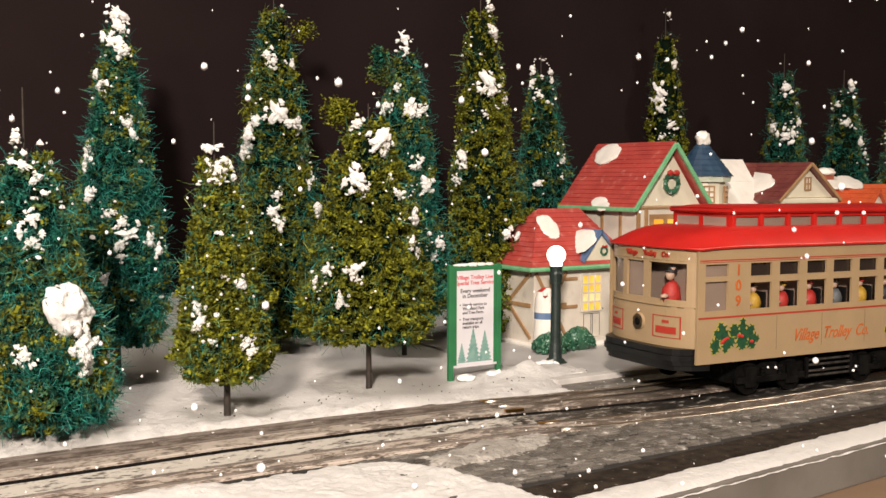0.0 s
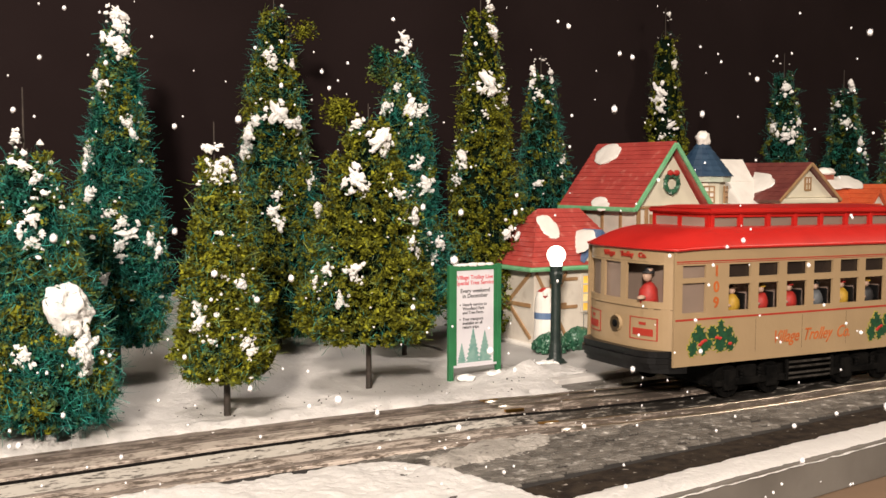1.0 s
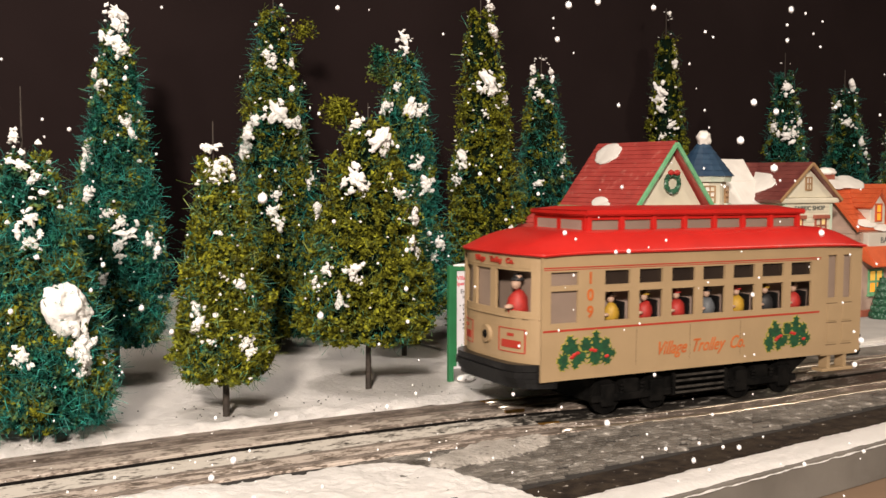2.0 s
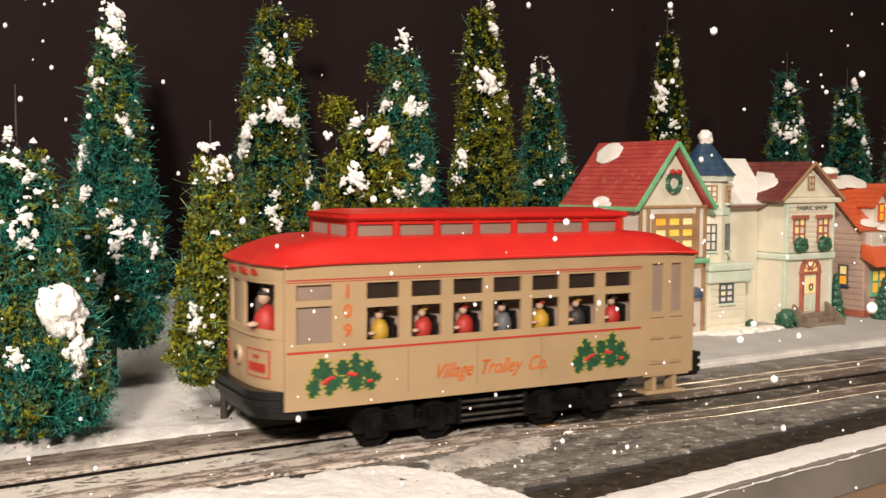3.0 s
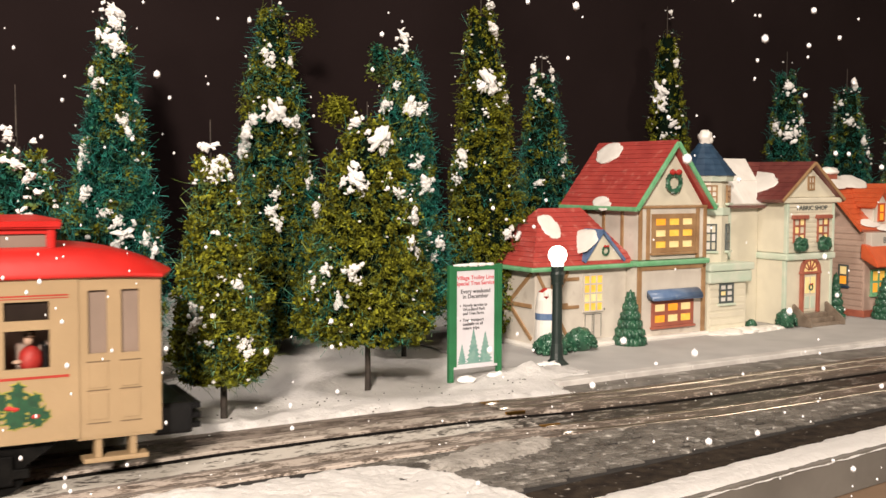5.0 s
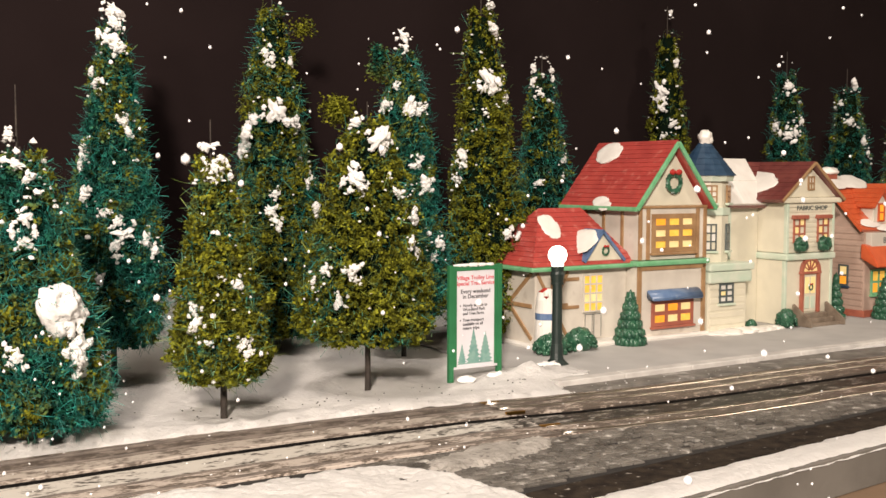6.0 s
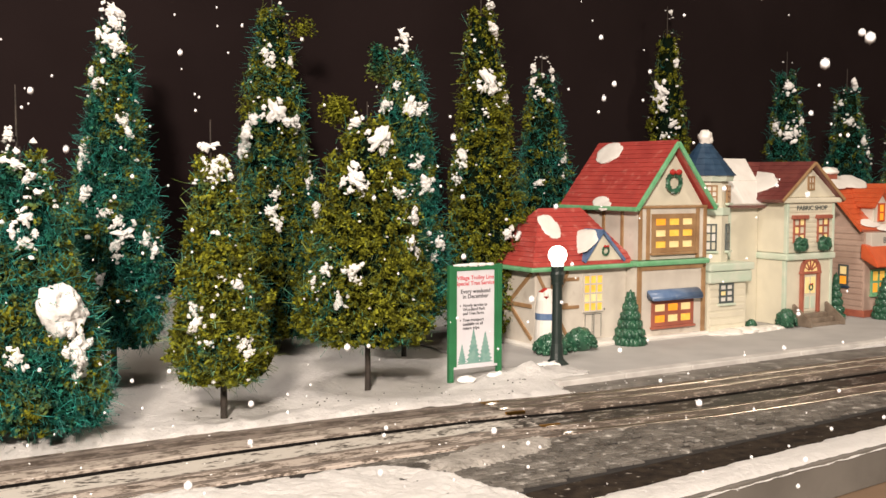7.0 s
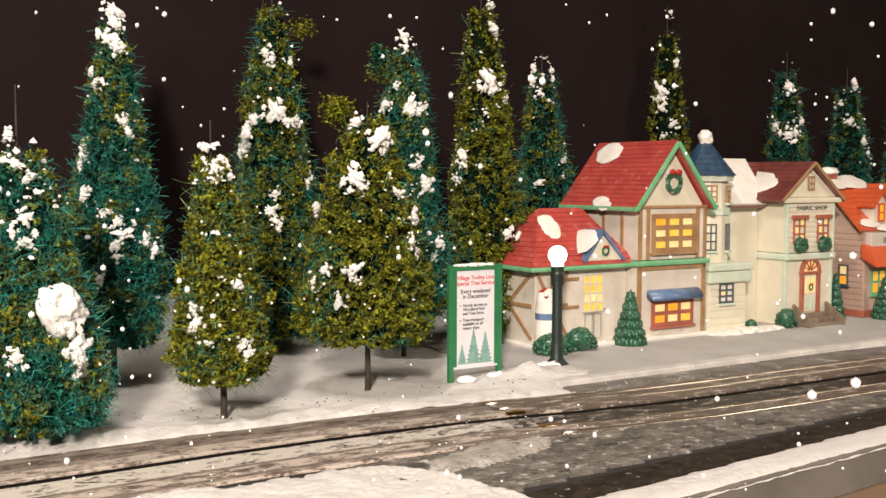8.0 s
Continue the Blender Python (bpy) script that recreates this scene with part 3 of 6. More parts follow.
last = tree(0.1966, 0.1169, 0.0349, 0.1961, 0.0462, 0.6, [(0.91, 208, 0.0068), (0.846, 271, 0.0105), (0.816, 285, 0.0068), (0.681, 230, 0.0094), (0.641, 237, 0.0058), (0.622, 289, 0.0042), (0.515, 322, 0.0063), (0.551, 311, 0.0042), (0.421, 302, 0.0047), (0.381, 320, 0.0047), (0.326, 234, 0.0068), (0.281, 235, 0.0047), (0.314, 200, 0.0052), (0.267, 196, 0.0042), (0.196, 217, 0.0058), (0.693, 284, 0.0031)],
     "broad bushy olive fibre fir dotted with snow paste", 21, (0.0002, -0.0001), n_leaf=34000, n_thread=6500)
tuft(last, (-0.0081, 0.0044, 0.1867), (-0.0204, 0.0110, 0.1916), 0.0085, 700, 0.6, 21)
tuft(last, (-0.0131, 0.0071, 0.1829), (-0.0164, 0.0088, 0.1923), 0.0069, 500, 0.6, 22)
last = tree(0.2793, 0.2295, 0.0331, 0.2607, 0.0350, 0.43, [(0.985, 234, 0.0063), (0.946, 247, 0.005), (0.807, 213, 0.0044), (0.747, 257, 0.0088), (0.725, 285, 0.0075), (0.747, 198, 0.0063), (0.737, 168, 0.005), (0.538, 266, 0.0081), (0.474, 283, 0.0088), (0.259, 305, 0.0075), (0.227, 296, 0.0063)],
     "slim teal fibre fir standing behind a broader one", 25, (0.0010, -0.0006), n_leaf=34000, n_thread=6500)
tuft(last, (-0.0057, 0.0031, 0.2286), (-0.0208, 0.0112, 0.2473), 0.0064, 500, 0.43, 25)
tuft(last, (-0.0097, 0.0052, 0.2196), (-0.0196, 0.0106, 0.2330), 0.0074, 500, 0.43, 26)
last = tree(0.3799, 0.2664, 0.0125, 0.3146, 0.0423, 0.6, [(0.934, 315, 0.0075), (0.861, 298, 0.0089), (0.713, 261, 0.0103), (0.693, 241, 0.0075), (0.693, 275, 0.0075), (0.672, 315, 0.0062), (0.623, 246, 0.0041), (0.508, 194, 0.0075), (0.475, 202, 0.0075), (0.434, 193, 0.0062), (0.282, 270, 0.0068), (0.275, 289, 0.0044)],
     "tall dense olive fibre fir with small snow clumps", 31, (-0.0065, 0.0035), n_leaf=34000, n_thread=6500)
last = tree(0.4774, 0.3163, 0.0107, 0.2645, 0.0364, 0.47, [(0.946, 178, 0.0053), (0.892, 195, 0.0049), (0.935, 312, 0.0053), (0.903, 312, 0.0038), (0.849, 226, 0.0041), (0.602, 305, 0.0053), (0.516, 226, 0.0053), (0.538, 294, 0.0038)],
     "slim teal fibre fir dusted with snow", 37, (-0.0067, 0.0036), n_leaf=15000, n_thread=3500)
last = tree(0.7190, 0.4140, -0.0156, 0.3416, 0.0409, 0.6, [(0.73, 205, 0.0108), (0.703, 185, 0.0081), (0.675, 207, 0.009), (0.821, 294, 0.0063), (0.62, 239, 0.0063), (0.584, 216, 0.0049), (0.982, 305, 0.0036)],
     "olive fibre fir rising behind the red-roofed house", 41, (-0.0106, 0.0057), n_leaf=15000, n_thread=3500)
last = tree(0.8630, 0.3706, -0.0194, 0.2942, 0.0406, 0.43, [(0.865, 229, 0.0083), (0.722, 154, 0.0083), (0.684, 225, 0.0101), (0.694, 258, 0.0064), (0.737, 285, 0.0051)],
     "teal fibre fir rising behind the shop roofs", 43, (-0.0098, 0.0053), n_leaf=15000, n_thread=3500)
last = tree(0.9284, 0.3353, -0.0193, 0.2745, 0.0379, 0.43, [(0.936, 296, 0.0074), (0.788, 231, 0.0074), (0.708, 296, 0.0064), (0.662, 296, 0.0051), (0.856, 193, 0.0046)],
     "dark teal fibre fir behind the last shop", 47, (-0.0127, 0.0068), n_leaf=15000, n_thread=3500)
last = tree(0.9429, 0.2706, -0.0125, 0.2516, 0.0390, 0.53, [(0.902, 162, 0.0053), (0.732, 196, 0.0053)],
     "olive fibre fir at the end of the street", 53, (-0.0099, 0.0053), n_leaf=15000, n_thread=3500)

# ---- the trolley ----
M_CREAM = surface("cream_plastic", (0.335, 0.236, 0.132), (0.305, 0.215, 0.120), 40, 0.42, 0.12, 300)
M_RED = surface("red_plastic", (0.46, 0.016, 0.012), (0.40, 0.013, 0.010), 50, 0.38, 0.10, 250)
M_REDLINE = surface("red_paint", (0.36, 0.03, 0.016), (0.30, 0.024, 0.013), 120, 0.5)
M_ORANGE = surface("orange_paint", (0.46, 0.11, 0.02), (0.38, 0.08, 0.015), 120, 0.5)
M_SEAM = surface("dark_seam", (0.13, 0.085, 0.045), (0.10, 0.065, 0.035), 120, 0.7)
M_HOLLY = surface("holly_green", (0.008, 0.066, 0.024), (0.004, 0.036, 0.014), 350, 0.6)
M_HOLLYTIP = surface("yellow_green", (0.38, 0.32, 0.03), (0.25, 0.25, 0.03), 350, 0.6)
M_BERRY = surface("berry_red", (0.45, 0.024, 0.018), (0.34, 0.018, 0.013), 250, 0.5)
M_TAUPE = surface("grey_translucent_window", (0.24, 0.18, 0.145), (0.20, 0.15, 0.12), 30, 0.35)
M_DARKPANE = surface("dark_window", (0.018, 0.013, 0.011), (0.028, 0.020, 0.016), 40, 0.22)
M_INSIDE = surface("brown_interior", (0.30, 0.22, 0.18), (0.25, 0.18, 0.145), 30, 0.8)
M_GRIME = surface("dark_metal", (0.003, 0.003, 0.003), (0.008, 0.0075, 0.007), 150, 0.55, 0.3, 400, spec=0.05)
M_WHEEL = surface("blackened_wheel", (0.003, 0.003, 0.003), (0.007, 0.0065, 0.006), 150, 0.6, 0.2, 400, spec=0.04)
M_CHROME = surface("bright_rod", (0.11, 0.10, 0.09), (0.04, 0.037, 0.033), 200, 0.35, 0.1, 400, metal=0.6)
M_SKIN = surface("doll_pale", (0.44, 0.30, 0.22), (0.34, 0.22, 0.16), 500, 0.6)
COATS = {"red": surface("doll_red", (0.36, 0.022, 0.016), None, 500, 0.6), "yellow": surface("doll_yellow", (0.42, 0.25, 0.022), None, 500, 0.6),
         "black": surface("doll_black", (0.02, 0.02, 0.022), None, 500, 0.6), "grey": surface("doll_grey", (0.10, 0.11, 0.12), None, 500, 0.6),
         "brown": surface("doll_brown", (0.08, 0.04, 0.02), None, 500, 0.6)}


def wall(bm, xs, zs, holes, place, depth):
    """A wall over the grid xs by zs with the cells in holes left open; place(a, z, d) puts it in space, d from 0 (outside) to depth."""
    nx, nz = len(xs) - 1, len(zs) - 1
    solid = {(i, j) for i in range(nx) for j in range(nz)
             if not any(a0 <= (xs[i] + xs[i + 1]) / 2 <= a1 and z0 <= (zs[j] + zs[j + 1]) / 2 <= z1 for a0, a1, z0, z1 in holes)}
    cache = {}

    def v(i, j, d):
        if (i, j, d) not in cache:
            cache[i, j, d] = bm.verts.new(place(xs[i], zs[j], d))
        return cache[i, j, d]
    for i, j in solid:
        bm.faces.new((v(i, j, 0), v(i + 1, j, 0), v(i + 1, j + 1, 0), v(i, j + 1, 0)))
        bm.faces.new((v(i, j, depth), v(i, j + 1, depth), v(i + 1, j + 1, depth), v(i + 1, j, depth)))
        for di, dj, a, b in ((-1, 0, (i, j), (i, j + 1)), (1, 0, (i + 1, j), (i + 1, j + 1)), (0, -1, (i, j), (i + 1, j)), (0, 1, (i, j + 1), (i + 1, j + 1))):
            if (i + di, j + dj) not in solid:
                bm.faces.new((v(*a, 0), v(*b, 0), v(*b, depth), v(*a, depth)))


def breaks(lo, hi, holes, axis, extra=()):
    vals = {lo, hi, *extra}
    for h in holes:
        vals |= {h[0], h[1]} if axis == 0 else {h[2], h[3]}
    return sorted(vals)


def letters(name, text, size, material, parent, m, label="", shear=0.0, stretch=1.0, deep=0.00012, align="CENTER", bold=0.0):
    """Raised lettering in the built-in font, upright in the xz plane before m."""
    cu = bpy.data.curves.new(name, "FONT")
    cu.body, cu.size, cu.extrude, cu.shear, cu.align_x, cu.align_y, cu.offset = text, size, deep, shear, align, "CENTER", bold
    cu.resolution_u = 3
    tmp = new(name, cu)
    me = bpy.data.meshes.new_from_object(tmp.evaluated_get(bpy.context.evaluated_depsgraph_get()))
    bpy.data.objects.remove(tmp)
    me.transform(m @ pose(0, 0, 0, 90, 0, 0) @ Matrix.Diagonal((stretch, 1, 1, 1)))
    me.materials.clear()
    me.materials.append(material)
    ob = new(name, me)
    ob.parent = parent
    if label:
        ob["label"] = label
    return ob


HALF = 0.046                      # half the body's width
EAVE = 0.0985
FRONT_BOW = 0.0115


def bow(a, x0=0.002, b=FRONT_BOW):
    return x0 - b * (1 - abs(a) ** 3.4)


def doll(parent, x, y, z, coat, hat, s=1.0, turn=0.0):
    """A seated toy figure as one plain moulded shape."""
    bm = bmesh.new()
    ball(bm, 0.0044 * s, (0.0004 * s, 0, 0.0052 * s), 2, (1.10, 0.9, 1.55), 0.25, x * 90)
    n1 = len(bm.faces)
    ball(bm, 0.0021 * s, (-0.0006 * s, 0, 0.0140 * s), 2, (1, 1, 1.15))
    n2 = len(bm.faces)
    cyl(bm, 0.0028 * s, 0.0026 * s, 0.0154 * s, 0.0164 * s, 12)
    ball(bm, 0.0024 * s, (0.0003 * s, 0, 0.0168 * s), 1, (1, 1, 0.7))
    n3 = len(bm.faces)
    ball(bm, 0.0017 * s, (-0.0052 * s, -0.002 * s, 0.0052 * s), 1, (1.5, 0.8, 0.7))
    for i, f in enumerate(bm.faces):
        f.material_index = 0 if i < n1 else 1 if i < n2 else 2 if i < n3 else 1
    bmesh.ops.recalc_face_normals(bm, faces=bm.faces[:])
    me = bpy.data.meshes.new("seated_doll")
    bm.to_mesh(me)
    bm.free()
    for m in (COATS[coat], M_SKIN, COATS[hat]):
        me.materials.append(m)
    for f in me.polygons:
        f.use_smooth = True
    ob = new("seated_doll", me)
    ob.parent = parent
    ob.matrix_local = pose(x, y, z, 0, 0, turn)
    ob["label"] = "small seated toy figure in a " + coat + " coat"
    return ob


def sprig(parent, cx, cz, w, h, seed):
    """A painted holly garland, just proud of the side panel: spiny leaves along a drooping stem, berries over them."""
    rng = random.Random(seed)
    y = -HALF - 0.0002
    prof = ((0, 0.06), (0.16, 0.30), (0.24, 0.62), (0.33, 0.30), (0.46, 0.36), (0.54, 0.66), (0.62, 0.27), (0.76, 0.24), (0.82, 0.40), (0.88, 0.12), (1.0, 0.0))

    def outline(x, z, ang, ln, wd, grow=0.0):
        ca, sa = math.cos(ang), math.sin(ang)
        pts = [(p, q) for p, q in prof] + [(p, -q) for p, q in prof[-2::-1]]
        out = []
        for p, q in pts:
            px, pz = (p - grow * 0.4) * ln * (1 + grow), q * wd * (1 + grow * 2.2)
            out.append((x + px * ca - pz * sa, z + px * sa + pz * ca))
        return out
    stem = bmesh.new()
    for k in range(8):
        u0, u1 = -0.40 + 0.1 * k, -0.30 + 0.1 * k
        box(stem, cx + u0 * w, cx + u1 * w, y, y + 0.0003, cz - h * (0.35 * u0 * u0 + 0.06), cz - h * (0.35 * u0 * u0 - 0.02))
    top = part("holly_garland", stem, M_HOLLY, parent, "painted green holly garland with red berries")
    spots = [(-0.42, -0.20, -118, 0.62), (-0.40, -0.12, 205, 0.62), (-0.34, 0.02, 150, 0.60), (-0.26, 0.06, 112, 0.80), (-0.22, -0.06, -105, 0.66),
             (-0.12, 0.08, 60, 0.62), (-0.06, 0.00, -128, 0.58), (0.02, 0.06, 120, 0.66), (0.06, 0.00, -70, 0.66), (0.14, 0.10, 82, 0.84),
             (0.20, -0.02, -100, 0.58), (0.24, 0.06, 40, 0.66), (0.30, -0.04, -15, 0.70), (0.32, -0.10, -62, 0.56), (-0.16, 0.02, 178, 0.60), (0.10, 0.02, 8, 0.62)]
    edges = bmesh.new()
    for i, (u, v, deg, ln) in enumerate(spots):
        ang, wd = radians(deg + rng.uniform(-8, 8)), h * rng.uniform(0.40, 0.50)
        place = (cx + u * w * 0.92, cz + v * h * 0.8, ang, ln * h * 0.86, wd)
        bm = bmesh.new()
        prism(bm, outline(*place), y - 0.00016 - 0.000014 * i, y + 0.0003, "xz")
        part("leaf", bm, M_HOLLY, top)
        prism(edges, outline(*place, grow=0.10), y - 0.00006, y + 0.0003, "xz")
    tagged(part("leaf_edge", edges, M_HOLLYTIP, top, "yellow-green painted leaf edges"), kind="stuff")
    for bx, bz in ((-0.26, -0.06), (-0.20, 0.00), (0.06, 0.08), (0.12, 0.04), (-0.30, -0.14), (0.34, -0.20)):
        bm = bmesh.new()
        ball(bm, h * 0.075, (cx + bx * w, y - 0.0004, cz + bz * h), 2, (1.45, 0.3, 0.9), 0.2, bx * 9)
        part("berry", bm, M_BERRY, top, "painted red berry", smooth=True)


def make_trolley():
    top = thing("trolley", "cream toy trolley with red roof and painted holly garlands", "trolley")
    cols = [(0.0454, 0.0644), (0.0717, 0.0901), (0.0974, 0.1164), (0.1231, 0.1417), (0.1490, 0.1678), (0.1744, 0.1940), (0.2009, 0.2202)]
    zb, zm0, zm1, zt = 0.0588, 0.0762, 0.0806, 0.0892
    holes = [(0.0062, 0.0257, 0.0588, 0.0780), (0.0062, 0.0257, 0.0812, 0.0892)]
    for a, b in cols:
        holes += [(a, b, zb, zm0), (a, b, zm1, zt)]
    end = 0.2330
    for s, nm in ((-1, "near"), (1, "far")):
        bm = bmesh.new()
        wall(bm, breaks(0.0, end, holes, 0), breaks(0.0245, 0.1000, holes, 1), holes,
             lambda a, z, d, s=s: Vector((a, s * (HALF - d), z)), 0.0018)
        side = part("side_panel", bm, M_CREAM, top)
        y = s * HALF
        o = s * 0.00015
        for z, hgt in ((0.0918, 0.00035), (0.0906, 0.0002), (0.0545, 0.0006)):
            bm = bmesh.new()
            box(bm, 0.001, 0.2285, min(y, y + o), max(y, y + o), z - hgt, z + hgt)
            part("red_stripe", bm, M_REDLINE, side, "thin painted red stripe")
        for a, b in cols:
            bm = bmesh.new()
            box(bm, a - 0.0004, b + 0.0004, s * (HALF - 0.0026) - 0.0003, s * (HALF - 0.0026) + 0.0003, zm1 - 0.0005, zt + 0.0005)
            part("upper_pane", bm, M_DARKPANE, side, "dark upper window pane")
        for z0, z1 in ((0.0588, 0.0780), (0.0812, 0.0892)):
            bm = bmesh.new()
            box(bm, 0.0057, 0.0262, s * (HALF - 0.0026) - 0.0003, s * (HALF - 0.0026) + 0.0003, z0 - 0.0005, z1 + 0.0005)
            part("front_pane", bm, M_TAUPE, side, "grey-brown frosted pane")
        for x in (0.0700, 0.1130, 0.1560):
            bm = bmesh.new()
            box(bm, x - 0.00012, x + 0.00012, min(y, y + o * 0.5), max(y, y + o * 0.5), 0.0300, 0.0530)
            part("panel_seam", bm, M_SEAM, side)
        # the rear door with its narrow windows and panels
        dh = [(0.2372, 0.2458, 0.0635, 0.0932), (0.2522, 0.2604, 0.0632, 0.0932)]
        bm = bmesh.new()
        wall(bm, breaks(end + 0.0002, 0.2693, dh, 0), breaks(0.0245, 0.1000, dh, 1), dh,
             lambda a, z, d, s=s: Vector((a, s * (HALF - 0.0008 - d), z)), 0.0018)
        door = part("rear_door", bm, M_CREAM, top, "cream panelled rear door with two narrow windows")
        for a, b, z0, z1 in dh:
            bm = bmesh.new()
            box(bm, a - 0.0004, b + 0.0004, s * (HALF - 0.0034) - 0.0003, s * (HALF - 0.0034) + 0.0003, z0 - 0.0005, z1 + 0.0005)
            part("door_pane", bm, M_TAUPE, door, "grey-brown frosted pane")
            for z2, z3 in ((0.0595, 0.0600), (0.0460, 0.0465), (0.0305, 0.0310)):
                bm = bmesh.new()
                yy = s * (HALF - 0.0008)
                box(bm, a - 0.001, b + 0.001, min(yy, yy + o), max(yy, yy + o), z2, z3)
                part("door_moulding", bm, M_SEAM, door)
            for z2, z3 in ((0.0475, 0.0590), (0.0325, 0.0450)):
                bm = bmesh.new()
                yy = s * (HALF - 0.0008)
                box(bm, a, b, min(yy, yy + o * 3), max(yy, yy + o * 3), z2, z3, 0.0002)
                part("door_panel", bm, M_CREAM, door)
        bm = bmesh.new()
        yy = s * (HALF - 0.006)
        for a, b in ((0.2400, 0.2430), (0.2560, 0.2590)):
            box(bm, a, b, yy - 0.004, yy + 0.004, 0.0140, 0.0244, 0.0003)
        box(bm, 0.2345, 0.2645, yy - 0.005, yy + 0.005, 0.0118, 0.0140, 0.0004)
        box(bm, 0.2320, 0.2680, yy - 0.005, yy + 0.005, 0.0230, 0.0246, 0.0003)
        part("step", bm, M_CREAM, top, "cream plastic boarding step below the door")
    near = -HALF
    for i, ch in enumerate("109"):
        letters("number", ch, 0.0098, M_ORANGE, top, Matrix.Translation((0.0345, near - 0.00015, 0.0848 - 0.0102 * i)), "painted orange number", bold=0.00025)
    for txt, x, w in (("Village", 0.0975, 1.0), ("Trolley", 0.1275, 1.0), ("Co.", 0.1530, 1.0)):
        letters("lettering", txt, 0.0118, M_ORANGE, top, Matrix.Translation((x, near - 0.00015, 0.0385)), "painted orange script lettering", shear=0.42, stretch=0.80, bold=0.00010)
    sprig(top, 0.0335, 0.0405, 0.040, 0.0165, 4)
    sprig(top, 0.2000, 0.0402, 0.040, 0.0165, 9)
    # bowed front
    seg = [-1 + 2 * i / 28 for i in range(29)]
    fh = [(-0.86, -0.20, 0.0655, 0.0895), (-0.07, 0.33, 0.0655, 0.0895), (0.44, 0.88, 0.0655, 0.0895)]
    bm = bmesh.new()
    wall(bm, sorted(set(seg) | {v for h in fh for v in h[:2]}), [0.0345, 0.0655, 0.0895, 0.1000], fh,
         lambda a, z, d: Vector((bow(a) + d, a * (HALF - 0.0019), z)), 0.0018)
    face = part("front_panel", bm, M_CREAM, top, "bowed cream front with three windows")

    def bowed(name, a0, a1, z0, z1, off, thick, material, label=""):
        b2 = bmesh.new()
        n = 10
        wall(b2, [a0 + (a1 - a0) * i / n for i in range(n + 1)], [z0, z1], [],
             lambda a, z, d: Vector((bow(a) + off + d, a * (HALF - 0.0019), z)), thick)
        return part(name, b2, material, face, label)
    for a0, a1, z0, z1 in (fh[1], fh[2]):
        bowed("front_pane", a0 - 0.02, a1 + 0.02, z0 - 0.0004, z1 + 0.0004, 0.0024, 0.0004, M_TAUPE, "grey-brown frosted pane")
    bowed("belt_moulding", -0.99, 0.99, 0.0612, 0.0620, -0.0006, 0.0006, M_CREAM)
    bowed("belt_seam", -0.99, 0.99, 0.0605, 0.0610, -0.0002, 0.0002, M_SEAM)
    bowed("head_moulding", -0.99, 0.99, 0.0912, 0.0918, -0.0005, 0.0005, M_CREAM)
    for a0, a1 in ((-0.80, -0.30), (0.42, 0.90)):
        for z0, z1 in ((0.0402, 0.0407), (0.0543, 0.0548)):
            bowed("name_plate", a0, a1, z0, z1, -0.0003, 0.0003, M_REDLINE, "red outlined plate")
        for e in (a0, a1 - 0.018):
            bowed("name_plate", e, e + 0.018, 0.0402, 0.0548, -0.0003, 0.0003, M_REDLINE, "red outlined plate")
        bowed("plate_bar", a0 + 0.07, a1 - 0.07, 0.0430, 0.0476, -0.0003, 0.0003, M_REDLINE, "red bar on the plate")
        bowed("plate_bar", a0 + 0.19, a1 - 0.19, 0.0500, 0.0518, -0.0003, 0.0003, M_REDLINE, "red bar on the plate")
    for txt, a in (("Village", 0.20), ("Trolley", -0.22), ("Co.", -0.54)):
        slope = math.degrees(math.atan(3.4 * FRONT_BOW / HALF * abs(a) ** 2.4 * (1 if a > 0 else -1)))
        letters("front_title", txt, 0.0047, M_REDLINE, face, Matrix.Translation((bow(a) - 0.0006, a * (HALF - 0.0019), 0.0950)) @ pose(0, 0, 0, 0, 0, -90 - slope), "small red painted title", stretch=0.92, bold=0.0001, deep=0.0006)
    bm = bmesh.new()
    hx = bow(0.0)
    for r0, r1, x0, x1 in ((0.0058, 0.0052, -0.0005, -0.0022), (0.0052, 0.0052, -0.0005, -0.0018)):
        bmesh.ops.create_cone(bm, cap_ends=True, segments=24, radius1=r0, radius2=r1, depth=0.0022, matrix=Matrix.Translation((hx - 0.0008, 0.0, 0.0485)) @ pose(0, 0, 0, 0, -90, 0))
    lampring = part("headlight", bm, M_CREAM, top, "cream ringed headlight on the front", smooth=False)
    bm = bmesh.new()
    ball(bm, 0.0028, (hx - 0.0018, 0.0, 0.0485), 2, (0.35, 1, 1))
    part("lens", bm, M_GRIME, lampring, "dark glassy headlight lens", smooth=True)
    # bumper
    bm = bmesh.new()
    for z0, z1, g in ((0.0200, 0.0232, 0.84), (0.0234, 0.0262, 0.92), (0.0264, 0.0300, 1.0), (0.0302, 0.0344, 0.95)):
        out = [(0.010 - (0.0258 * g) * (1 - abs(a) ** 7.5), a * (HALF - 0.0002) * (0.92 + 0.08 * g)) for a in [-1 + 2 * i / 26 for i in range(27)]] + [(0.012, (HALF - 0.0002) * (0.92 + 0.08 * g)), (0.012, -(HALF - 0.0002) * (0.92 + 0.08 * g))]
        prism(bm, out, z0, z1)
    bmesh.ops.bevel(bm, geom=[e for e in bm.edges if e.is_manifold and e.calc_face_angle(0) > 0.9], offset=0.0008, segments=2, affect="EDGES")
    part("bumper", bm, M_RUBBER, top, "ridged black plastic front bumper")
    bm = bmesh.new()
    box(bm, 0.2700, 0.2900, -0.030, 0.030, 0.0175, 0.0335, 0.002)
